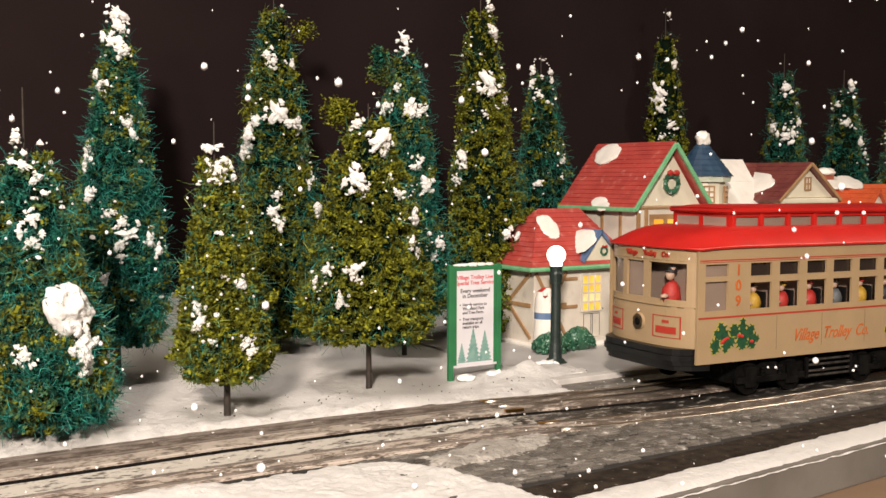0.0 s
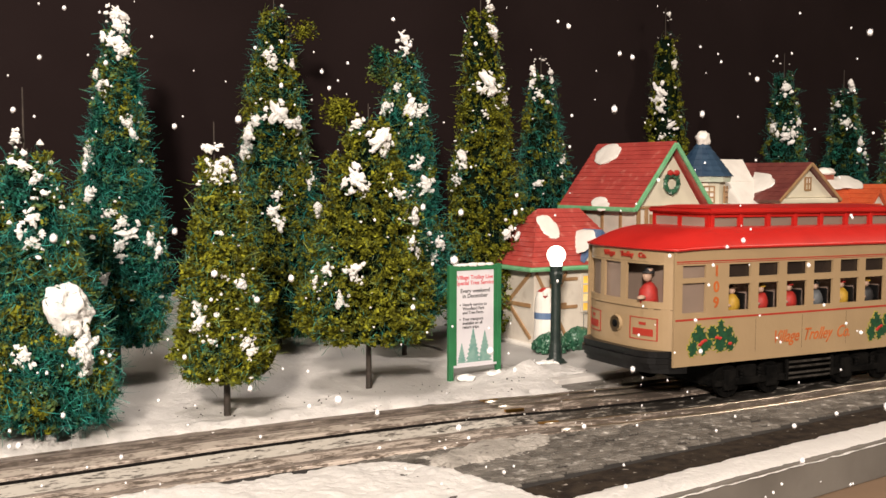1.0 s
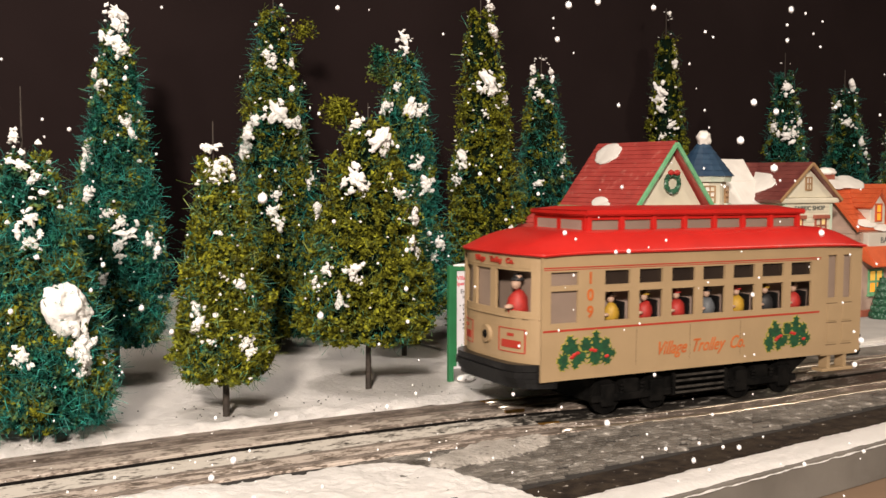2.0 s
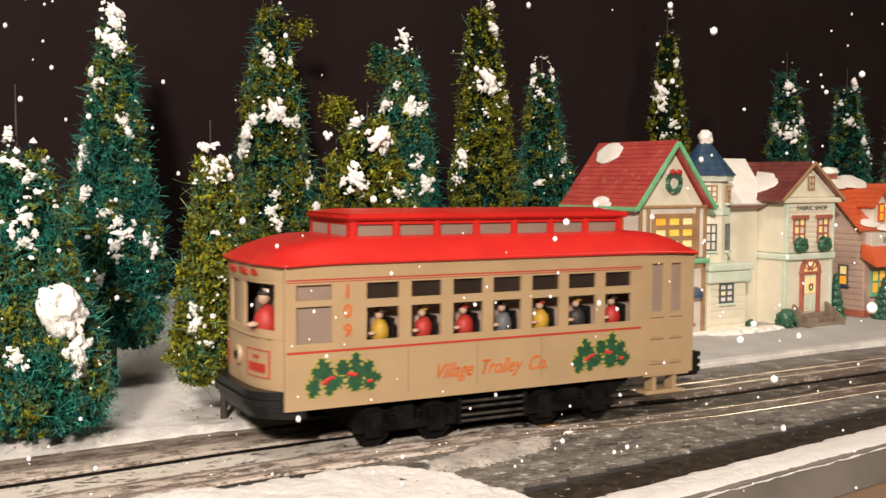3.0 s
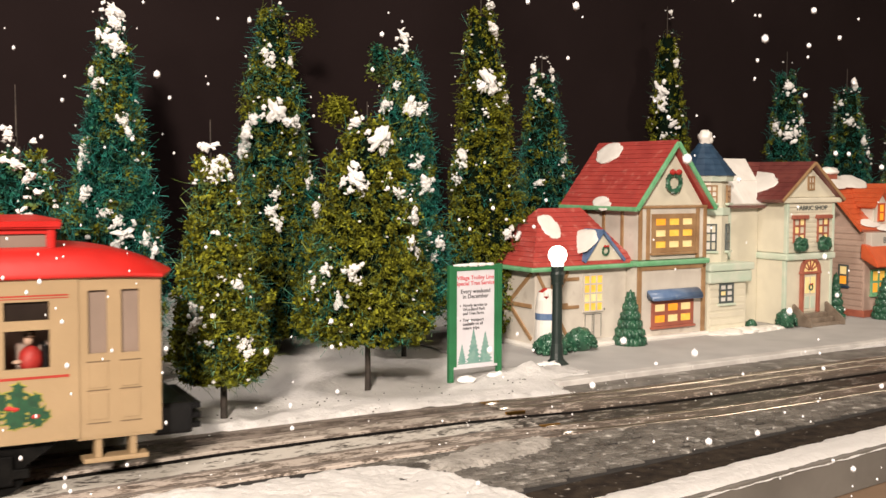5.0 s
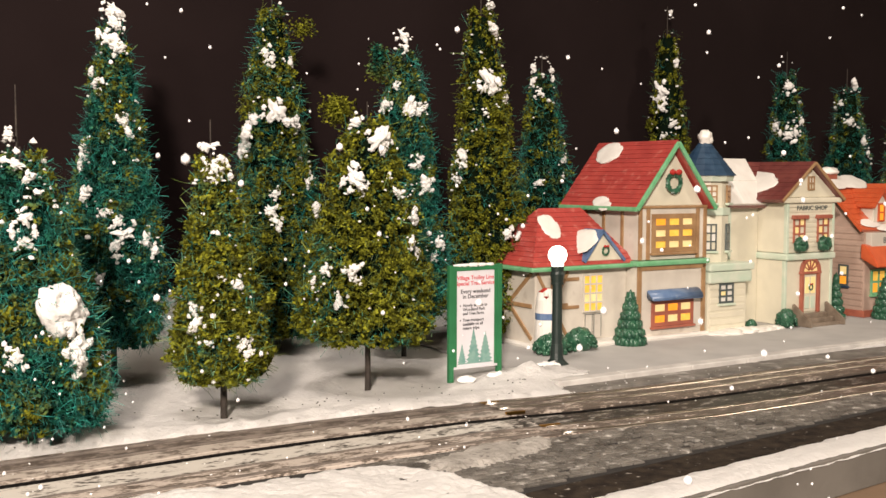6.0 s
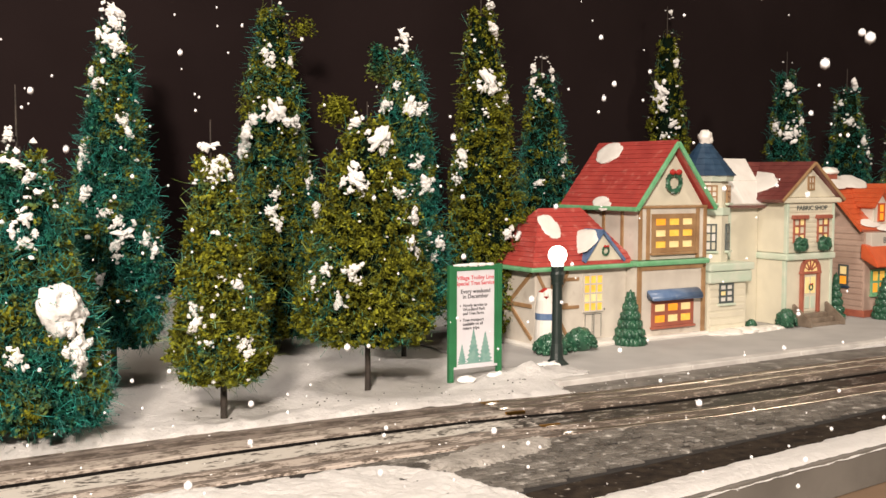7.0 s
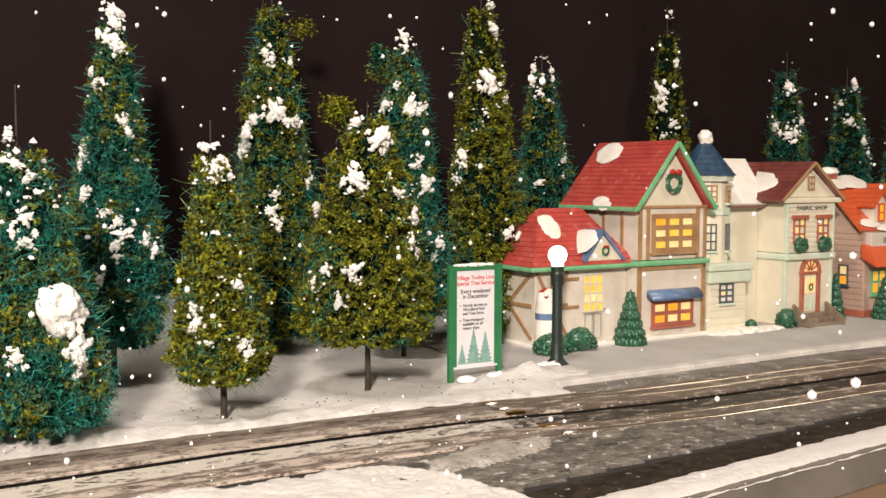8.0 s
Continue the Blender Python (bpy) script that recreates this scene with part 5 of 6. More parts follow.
    window(h, 0.0165, 0.0665, 0.0145, 0.0375, -0.0003, 3, 2, M_BRICKRED, [M_AMBER, M_PALEGLOW, M_PALEGLOW, M_AMBER, M_GLOW, M_PALEGLOW], 0.0034, "red framed lit shop window", M_BRICKRED)
    bm = bmesh.new()
    prof = [(-0.0002, 0.0475), (-0.0040, 0.0468), (-0.0085, 0.0430), (-0.0100, 0.0385), (-0.0085, 0.0380), (-0.0002, 0.0400)]
    prism(bm, prof, 0.0105, 0.0715, "yz")
    bmesh.ops.bevel(bm, geom=bm.edges[:], offset=0.0009, segments=2, affect="EDGES")
    part("awning", bm, M_BLUE, h, "blue moulded shop awning", smooth=True)
    # side beams of the main block above the wing
    for y in (0.020, 0.045, 0.070):
        rpart("timber_beam", (-0.0012, 0.0004, y - 0.0018, y + 0.0018, 0.0740, 0.1165), M_TIMBER, h)
    # wing: hipped roof, green eave, dormer, door, star braces
    e, t = 0.0715, 0.1190
    A, B, Cc, D = (-0.1080, 0.0060, e), (0.0060, 0.0060, e), (-0.1080, 0.096, e), (0.0, 0.096, e)
    r0, r1 = (-0.0720, 0.047, t), (-0.0260, 0.047, t)
    slope_roof(h, A, B, r0, r1, 12, M_ROOFRED, "red glazed shingle wing roof")
    slope_roof(h, Cc, A, r0, r0, 12, M_ROOFRED)
    slope_roof(h, D, Cc, r1, r0, 12, M_ROOFRED)
    slope_roof(h, B, D, r1, r1, 12, M_ROOFRED)
    rpart("eave_trim", (-0.1100, 0.0010, 0.0035, 0.0085, 0.0678, 0.0716), M_GREEN, h, "green eave trim", 0.0014)
    rpart("eave_trim", (-0.1110, -0.1070, 0.0035, 0.096, 0.0678, 0.0716), M_GREEN, h, "green eave trim", 0.0014)
    pads(h, [((-0.0705, 0.0335, 0.1040), 0.0125, 0.78, 1.10)], (0, -0.757, 0.653))
    gable(h, -0.0500, -0.0100, -0.0330, 0.0745, 0.0975, 0.0080, 0.034, M_YELLOWISH, "dormer_wall")
    slope_roof(h, (-0.0545, 0.0055, 0.0745), (-0.0545, 0.040, 0.0745), (-0.0335, 0.0055, 0.1015), (-0.0335, 0.040, 0.1015), 3, M_BLUE, "blue dormer roof", 0.002)
    slope_roof(h, (-0.0085, 0.0055, 0.0745), (-0.0085, 0.040, 0.0745), (-0.0335, 0.0055, 0.1015), (-0.0335, 0.040, 0.1015), 3, M_BLUE, "", 0.002)
    pads(h, [((-0.0470, 0.0175, 0.0915), 0.0135, 0.95, 1.15)], (-0.75, -0.1, 0.6))
    wreath(h, -0.0305, 0.0062, 0.0830, 0.0034)
    window(h, -0.0500, -0.0275, 0.0300, 0.0630, 0.0132, 3, 4, M_OFFWHITE, [M_GLOW, M_PALEGLOW, M_GLOW, M_GLOW], 0.0015, "lit many-paned door window")
    for x in (-0.0478, -0.0380):
        rpart("door_panel", (x, x + 0.0082, 0.0122, 0.0136, 0.0075, 0.0280), M_OFFWHITE, h, "", 0.0004)
        for x2 in (x, x + 0.0078):
            rpart("door_groove", (x2, x2 + 0.0004, 0.0119, 0.0124, 0.0085, 0.0280), M_SLATE, h, "", 0.0)
    for z in (0.0280,):
        rpart("door_groove", (-0.0480, -0.0296, 0.0119, 0.0124, z, z + 0.0005), M_SLATE, h, "", 0.0)
    bm = bmesh.new()
    ball(bm, 0.0009, (-0.0265, 0.0122, 0.0320), 1)
    part("door_knob", bm, M_SLATE, h, "small dark door knob", smooth=True)
    for z in (0.0340, 0.0580):
        rpart("timber_beam", (-0.0720, -0.0540, 0.0122, 0.0140, z, z + 0.0030), M_TIMBER, h)
    side = Matrix.Translation((-0.1000, 0.0, 0.0)) @ Matrix.Rotation(radians(-90), 4, "Z")
    for z0, z1 in ((0.010, 0.066), (0.066, 0.010), (0.038, 0.038)):
        d = Vector((-0.070, 0, z1 - z0))
        for a, b in (((-0.085, z0), (-0.018, z1)),):
            dd = Vector((b[0] - a[0], 0, b[1] - a[1]))
            m = side @ Matrix.Translation((a[0], 0, a[1])) @ Matrix.Rotation(-math.atan2(dd.z, dd.x), 4, "Y")
            rpart("timber_beam", (0, dd.length, -0.0012, 0.0006, -0.0018, 0.0018), M_TIMBER, h, m=m)
    for a, b in (((-0.0985, 0.010), (-0.066, 0.066)), ((-0.066, 0.010), (-0.0985, 0.066)), ((-0.0985, 0.038), (-0.066, 0.038)), ((-0.0825, 0.008), (-0.0825, 0.067))):
        timber(h, a[0], a[1], b[0], b[1], 0.0134, 0.0014)
    return h


def fabric_house():
    h = thing("porcelain_house", "pale yellow porcelain shop with mint trim and blue turret", "house", ROW, "village houses")
    G = 0.0028
    front_wall("annex_wall", h, 0.0868, 0.1370, 0.0010, 0.070, G, 0.0620, M_YELLOWISH, "pale clapboard annex", 9)
    rpart("mint_cornice", (0.0850, 0.1405, -0.0030, 0.072, 0.0490, 0.0600), M_MINT, h, "mint moulded cornice", 0.0018)
    rpart("mint_cornice", (0.0840, 0.1420, -0.0045, 0.074, 0.0602, 0.0672), M_MINT, h, "mint moulded cornice", 0.0016)
    window(h, 0.1005, 0.1190, 0.0300, 0.0525 - 0.004, 0.0008, 2, 3, M_SLATE, [M_GSNOW, M_PALEGLOW, M_GSNOW, M_GSNOW, M_GSNOW], 0.0018, "dark framed window with pale panes", M_MINT)
    # turret
    bm = bmesh.new()
    cyl(bm, 0.0235, 0.0235, 0.0670, 0.1110, 12, cx=0.1130, cy=0.034)
    part("turret_wall", bm, M_YELLOWISH, h, "pale round turret wall")
    bm = bmesh.new()
    cyl(bm, 0.0250, 0.0250, 0.1110, 0.1180, 12, cx=0.1130, cy=0.034)
    part("turret_band", bm, M_MINT, h, "mint turret band")
    bm = bmesh.new()
    cyl(bm, 0.0228, 0.0228, 0.1180, 0.1430, 12, cx=0.1130, cy=0.034)
    part("turret_wall", bm, M_YELLOWISH, h, "pale round turret wall")
    bm = bmesh.new()
    cyl(bm, 0.0270, 0.0285, 0.1425, 0.1480, 12, cx=0.1130, cy=0.034)
    part("turret_cornice", bm, M_MINT, h, "mint turret cornice")
    bm = bmesh.new()
    for k in range(7):
        ra, rb = 0.0290 * (1 - k / 7) + 0.0008, 0.0290 * (1 - (k + 1) / 7) + 0.0002
        cyl(bm, ra, rb, 0.1478 + 0.0375 * k / 7, 0.1478 + 0.0375 * (k + 1) / 7, 16, cx=0.1130, cy=0.034)
    part("turret_roof", bm, M_NAVY, h, "navy blue conical turret roof")
    bm = bmesh.new()
    ball(bm, 0.0068, (0.1125, 0.033, 0.1835), 3, (1, 1, 1.25), 0.35, 4)
    part("roof_snow", bm, M_GSNOW, h, "smooth moulded white snow patch", smooth=True)
    for ang, z0, z1, mt in ((-62, 0.0780, 0.1030, M_SLATE), (-118, 0.0780, 0.1030, M_SLATE), (-62, 0.1225, 0.1390, M_TIMBER), (-118, 0.1225, 0.1390, M_TIMBER)):
        m = Matrix.Translation((0.1130, 0.034, 0)) @ Matrix.Rotation(radians(ang + 90), 4, "Z")
        window(h, -0.0055, 0.0055, z0, z1, -0.0228, 2, 3, mt, [M_GSNOW, M_YELLOWISH], 0.0013, "small turret window", M_MINT, m)
    # body between turret and gabled front
    front_wall("middle_wall", h, 0.1372, 0.1880, 0.034, 0.095, G, 0.1200, M_YELLOWISH, "pale recessed wall")
    rpart("mint_pilaster", (0.1400, 0.1480, 0.0315, 0.0342, 0.0672, 0.1190), M_MINT, h)
    slope_roof(h, (0.1230, 0.024, 0.1180), (0.1960, 0.024, 0.1180), (0.1230, 0.064, 0.1620), (0.2221, 0.064, 0.1620), 9, M_MAROON, "maroon glazed shingle roof")
    slope_roof(h, (0.1960, 0.104, 0.1180), (0.1230, 0.104, 0.1180), (0.2221, 0.064, 0.1620), (0.1230, 0.064, 0.1620), 9, M_MAROON)
    slope_roof(h, (0.1260, 0.0230, 0.1205), (0.1900, 0.0230, 0.1205), (0.1300, 0.0635, 0.1652), (0.2000, 0.0635, 0.1652), 2, M_GSNOW, "thick white snow over the middle roof", 0.0030, "roof_snow")
    # gabled front block
    front_wall("lower_wall", h, 0.1885, 0.2560, 0.0, 0.090, G, 0.0660, M_YELLOWISH, "pale glazed wall")
    front_wall("upper_wall", h, 0.1885, 0.2560, -0.0012, 0.090, 0.0730, 0.1215, M_YELLOWISH, "pale clapboard upper wall", 10)
    rpart("mint_band", (0.1865, 0.2580, -0.0040, 0.091, 0.0662, 0.0728), M_MINT, h, "mint moulded band", 0.0018)
    for x in (0.1878, 0.2540):
        rpart("mint_pilaster", (x, x + 0.0032, -0.0022, 0.002, 0.0730, 0.1210), M_MINT, h)
        rpart("mint_pilaster", (x, x + 0.0032, -0.0010, 0.003, 0.0060, 0.0660), M_MINT, h)
    gable(h, 0.1830, 0.2620, 0.2225, 0.1270, 0.1565, 0.0, 0.090, M_YELLOWISH)
    rpart("crossbeam", (0.1800, 0.2650, -0.0045, 0.004, 0.1216, 0.1268), M_YELLOWISH, h, "", 0.0014)
    slope_roof(h, (0.1765, -0.0050, 0.1245), (0.1765, 0.0950, 0.1245), (0.2225, -0.0050, 0.1620), (0.2225, 0.0950, 0.1620), 9, M_MAROON, "maroon glazed shingle roof")
    slope_roof(h, (0.2685, -0.0050, 0.1245), (0.2685, 0.0950, 0.1245), (0.2225, -0.0050, 0.1620), (0.2225, 0.0950, 0.1620), 9, M_MAROON)
    for x0 in (0.1775, 0.2675):
        timber(h, x0, 0.1240, 0.2225, 0.1605, -0.0052, 0.0014, 0.0012, M_TIMBER, "bargeboard")
    pads(h, [((0.1950, 0.056, 0.1405), 0.0190, 0.95, 1.9)], (-0.63, 0, 0.77))
    window(h, 0.2180, 0.2270, 0.1340, 0.1475, -0.0002, 2, 2, M_TIMBER, [M_YELLOWISH, M_GSNOW], 0.0014, "small gable window")
    letters("shop_lettering", "FABRIC SHOP", 0.0062, M_SLATE, h, Matrix.Translation((0.2235, -0.0020, 0.1165)), "dark painted shop name", stretch=1.18, bold=0.0001)
    for x in (0.1965, 0.2310):
        w = window(h, x, x + 0.0165, 0.0830, 0.1080, -0.0018, 2, 3, M_BRICKRED, [M_YELLOWISH, M_PALEGLOW], 0.0016, "red framed upper window", None)
        rpart("window_hood", (x - 0.0022, x + 0.0187, -0.0060, -0.0010, 0.1060, 0.1100), M_BRICKRED, w, "red window hood", 0.0008)
        bm = bmesh.new()
        for i in range(16):
            a = math.tau * i / 16
            ball(bm, 0.0042, (x + 0.008 + 0.0058 * math.cos(a), -0.0055, 0.0812 + 0.0038 * math.sin(a)), 1, (1, 0.8, 1), 0.6, i)
        part("planter_greenery", bm, M_HEDGE, w, "round green window planter", smooth=True)
    # arched door
    rpart("door", (0.2140, 0.2330, -0.0012, 0.0006, 0.0150, 0.0520), M_YELLOWISH, h, "pale panelled door", 0.0005)
    for x in (0.2098, 0.2335):
        rpart("door_jamb", (x, x + 0.0036, -0.0034, 0.0008, 0.0140, 0.0540), M_BRICKRED, h, "red door surround", 0.0008)
    rpart("door_lintel", (0.2085, 0.2382, -0.0036, 0.0008, 0.0520, 0.0545), M_BRICKRED, h, "red door surround", 0.0006)
    bm = bmesh.new()
    for i in range(15):
        a = math.pi * i / 14
        box(bm, -0.0015, 0.0015, -0.0034, 0.0006, 0.0108, 0.0140, 0.0003, Matrix.Translation((0.2234, 0, 0.0545)) @ Matrix.Rotation(math.pi / 2 - a, 4, "Y"))
    part("arch", bm, M_BRICKRED, h, "red arch over the door")
    for a in (-60, -30, 0, 30, 60):
        rpart("fanlight_bar", (-0.0005, 0.0005, -0.0022, 0.0004, 0.002, 0.0110), M_BRICKRED, h, "", 0.0, Matrix.Translation((0.2234, 0, 0.0545)) @ Matrix.Rotation(radians(a), 4, "Y"))
    bm = bmesh.new()
    prism(bm, [(0.2234 + 0.0112 * math.cos(math.pi * i / 12), 0.0545 + 0.0112 * math.sin(math.pi * i / 12)) for i in range(13)], -0.0010, 0.0006, "xz")
    part("fanlight", bm, M_PALEGLOW, h, "lit arched fanlight")
    for x in (0.2165, 0.2250):
        for z0, z1 in ((0.0180, 0.0300), (0.0330, 0.0490)):
            rpart("door_panel", (x, x + 0.0060, -0.0019, -0.0010, z0, z1), M_PALEGLOW if z0 > 0.03 else M_MINT, h, "", 0.0004)
    wreath(h, 0.2235, -0.0028, 0.0390, 0.0026)
    for k in range(3):
        rpart("stair_step", (0.2040 - 0.0015 * k, 0.2430 + 0.0030 * k, -0.0075 - 0.0065 * k, -0.0012 - 0.0062 * k, G - 0.0005, 0.0140 - 0.0040 * k), M_STEP, h, "brown stone step", 0.0010)
    for x in (0.2000, 0.2475):
        bm = bmesh.new()
        prism(bm, [(-0.0015, 0.0240), (-0.0240, 0.0085), (-0.0240, 0.0024), (-0.0015, 0.0024)], x - 0.0022, x + 0.0022, "yz")
        bmesh.ops.bevel(bm, geom=bm.edges[:], offset=0.0008, segments=2, affect="EDGES")
        part("stair_cheek", bm, M_STEP, h, "dark stone stair cheek")
    rpart("chimney", (0.3065, 0.3215, 0.046, 0.060, 0.1200, 0.1515), M_BRICKRED, h, "red brick chimney", 0.001)
    bm = bmesh.new()
    ball(bm, 0.0118, (0.3140, 0.053, 0.1530), 3, (1, 0.9, 0.38), 0.25, 3)
    part("chimney_snow", bm, M_GSNOW, h, "white snow cap on the chimney", smooth=True)
    for i, (x, r) in enumerate(((0.094, 0.010), (0.108, 0.012), (0.124, 0.012), (0.140, 0.011), (0.155, 0.010), (0.168, 0.008))):
        bm = bmesh.new()
        ball(bm, r, (x, -0.007, 0.0030), 3, (1.25, 1.0, 0.36), 0.30, i)
        part("snow_bank", bm, M_GSNOW, h, "snow banked along the wall", smooth=True)
    return h


def bakery_house():
    h = thing("porcelain_house", "taupe porcelain bakery with orange roofs and amber windows", "house", ROW, "village houses")
    G = 0.0028
    front_wall("lower_wall", h, 0.3080, 0.4200, 0.0, 0.095, G, 0.0950, M_TAUPEWALL, "taupe brick-textured wall")
    for k in range(14):
        rpart("brick_course", (0.3071, 0.3082, 0.002, 0.093, 0.008 + 0.0062 * k, 0.0122 + 0.0062 * k), M_TAUPEWALL, h, "", 0.0004)
    rpart("brick_plinth", (0.3060, 0.4220, -0.0020, 0.096, G, 0.0100), M_BRICKRED, h, "red brick plinth", 0.001)
    slope_roof(h, (0.3000, -0.0020, 0.0930), (0.4280, -0.0020, 0.0930), (0.3000, 0.045, 0.1400), (0.4280, 0.045, 0.1400), 9, M_ORANGEROOF, "orange glazed roof")
    slope_roof(h, (0.4280, 0.094, 0.0930), (0.3000, 0.094, 0.0930), (0.4280, 0.045, 0.1400), (0.3000, 0.045, 0.1400), 9, M_ORANGEROOF)
    bm = bmesh.new()
    prism(bm, [(0.001, 0.0930), (0.092, 0.0930), (0.045, 0.1355)], 0.3085, 0.4195, "yz")
    part("gable_wall", bm, M_TAUPEWALL, h)
    pads(h, [((0.3200, 0.044, 0.1420), 0.0130, 1.6, 0.9), ((0.3420, 0.044, 0.1420), 0.0130, 1.6, 0.9), ((0.3200, 0.004, 0.1000), 0.0090, 1.6, 0.8), ((0.3380, 0.001, 0.0960), 0.0090, 1.6, 0.8)], (0, -0.6, 0.8))
    # dormer
    front_wall("dormer_wall", h, 0.3240, 0.3480, 0.0030, 0.040, 0.0970, 0.1180, M_OFFWHITE, "pale dormer wall")
    gable(h, 0.3240, 0.3480, 0.3360, 0.1180, 0.1310, 0.0030, 0.040, M_OFFWHITE, "dormer_wall")
    slope_roof(h, (0.3195, -0.001, 0.1160), (0.3195, 0.042, 0.1160), (0.3360, -0.001, 0.1350), (0.3360, 0.042, 0.1350), 4, M_ORANGEROOF, "orange dormer roof", 0.002)
    slope_roof(h, (0.3525, -0.001, 0.1160), (0.3525, 0.042, 0.1160), (0.3360, -0.001, 0.1350), (0.3360, 0.042, 0.1350), 4, M_ORANGEROOF, "", 0.002)
    window(h, 0.3310, 0.3410, 0.1010, 0.1200, 0.0028, 1, 2, M_ORANGEROOF, [M_AMBER], 0.0016, "amber lit dormer window")
    rpart("sign_band", (0.3085, 0.4100, -0.0070, 0.0, 0.0740, 0.0900), M_OFFWHITE, h, "white shop sign band", 0.001)
    letters("shop_lettering", "BAKERY", 0.0085, M_SLATE, h, Matrix.Translation((0.3440, -0.0073, 0.0820)), "dark painted shop name", stretch=1.1)
    bm = bmesh.new()
    prism(bm, [(0.0, 0.0790), (-0.0070, 0.0770), (-0.0200, 0.0600), (-0.0210, 0.0560), (-0.0180, 0.0560), (0.0, 0.0640)], 0.3010, 0.4200, "yz")
    bmesh.ops.bevel(bm, geom=bm.edges[:], offset=0.0010, segments=2, affect="EDGES")
    part("awning", bm, M_ORANGEROOF, h, "orange moulded awning")
    side = Matrix.Translation((0.3072, 0.0, 0.0)) @ Matrix.Rotation(radians(-90), 4, "Z")
    window(h, -0.0300, -0.0180, 0.0340, 0.0560, 0.0, 1, 2, M_SLATE, [M_AMBER, M_PALEGLOW], 0.0018, "amber lit side window", M_NAVY, side)
    window(h, -0.0620, -0.0520, 0.0340, 0.0560, 0.0, 1, 2, M_SLATE, [M_AMBER], 0.0018, "amber lit side window", M_NAVY, side)
    window(h, 0.3180, 0.3420, 0.0260, 0.0520, -0.0003, 2, 2, M_GREEN, [M_AMBER, M_GLOW], 0.0022, "amber lit shop window", M_GREEN)
    return h


red_roofed_house()
fabric_house()
bakery_house()
topiary("moulded green conical fir beside the shop window", -0.0145, -0.0080, 0.0475, 0.0150)
topiary("moulded green conical fir beside the bakery", 0.3200, -0.0165, 0.0440, 0.0130)
topiary("dark green conical fir between two shops", 0.2720, 0.006, 0.0480, 0.0105)
bush("round green glazed bush beside the stairs", 0.1830, -0.0080, 0.0130, 0.0180)
bush("low green glazed bush at the house corner", -0.1010, -0.0120, 0.0190, 0.0160)
bush("low green glazed bush before the timbered wing", -0.0710, -0.0100, 0.0170, 0.0185)
bush("small mossy bush by the annex", 0.1480, 0.004, 0.0070, 0.0090)

# the white moulded statue with a blue band by the wing, one plain shape
bm = bmesh.new()
rings = ((0.0, 0.0095), (0.010, 0.0100), (0.0235, 0.0096), (0.0290, 0.0096), (0.040, 0.0088), (0.046, 0.0070), (0.049, 0.0030))
for (z0, r0), (z1, r1) in zip(rings, rings[1:]):
    cyl(bm, r0, r1, z0, z1, 20)
for f in bm.faces:
    f.material_index = 1 if 0.0236 < f.calc_center_median().z < 0.0289 else 0
for cx, cz in ((-0.0060, 0.0450), (0.0020, 0.0455), (-0.0065, 0.0030), (0.0010, 0.0025)):
    k = len(bm.faces)
    ball(bm, 0.0030, (cx, -0.0072, cz), 1, (1, 0.8, 1.2), 0.2, k)
    bm.faces.ensure_lookup_table()
    for f in bm.faces[k:]:
        f.material_index = 2
statue = piece("garden_statue", bm, M_GSNOW, "white glazed rounded statue with a blue band", "statue", "", ROW @ Matrix.Translation((-0.0985, -0.0005, 0.0060)))
statue.data.materials.append(M_BLUE)
statue.data.materials.append(M_BERRY)

# ---- street lamp, sign ----
M_LAMPPOST = surface("dark_green_lamp", (0.012, 0.022, 0.020), (0.02, 0.032, 0.028), 120, 0.4, 0.2, 400)
M_GLOBE = surface("lit_globe", (0.9, 0.88, 0.85), (0.9, 0.88, 0.85), 40, 0.4, glow=(1.0, 0.90, 0.76), emit=3.0)


def street_lamp(x, y):
    top = thing("street_lamp", "dark green model street lamp with glowing round globe", "street lamp", Matrix.Translation((x, y, 0.0)))
    bm = bmesh.new()
    cyl(bm, 0.0042, 0.0036, 0.0, 0.076, 14)
    cyl(bm, 0.0056, 0.0046, 0.004, 0.012, 14)
    cyl(bm, 0.0050, 0.0044, 0.012, 0.018, 14)
    part("post", bm, M_LAMPPOST, top)
    bm = bmesh.new()
    cyl(bm, 0.0105, 0.0095, 0.0, 0.003, 18)
    cyl(bm, 0.0085, 0.0060, 0.003, 0.006, 18)
    part("base", bm, M_LAMPPOST, top)
    bm = bmesh.new()
    cyl(bm, 0.0050, 0.0050, 0.0640, 0.0655, 14)
    cyl(bm, 0.0044, 0.0056, 0.0655, 0.0720, 14)
    cyl(bm, 0.0056, 0.0048, 0.0720, 0.0740, 14)
    cyl(bm, 0.0046, 0.0052, 0.0740, 0.0780, 14)
    part("collar", bm, M_LAMPPOST, top)
    bm = bmesh.new()
    ball(bm, 0.0074, (0, 0, 0.0865), 3)
    cyl(bm, 0.0046, 0.0050, 0.0775, 0.0815, 14)
    part("globe", bm, M_GLOBE, top, "glowing white glass globe", smooth=True)
    return top


street_lamp(0.3626, 0.1326)

M_SIGNGREEN = surface("green_painted_wood", (0.025, 0.17, 0.065), (0.018, 0.13, 0.05), 60, 0.5, 0.2, 300)
M_PAPER = surface("white_printed_card", (0.64, 0.625, 0.66), (0.59, 0.575, 0.61), 60, 0.6)
M_PRINT = surface("black_print", (0.03, 0.03, 0.035), None, 200, 0.7)
M_PRINTRED = surface("red_print", (0.60, 0.03, 0.05), None, 200, 0.7)
M_PRINTTREE = surface("grey_green_print", (0.13, 0.27, 0.24), (0.20, 0.34, 0.30), 300, 0.7)


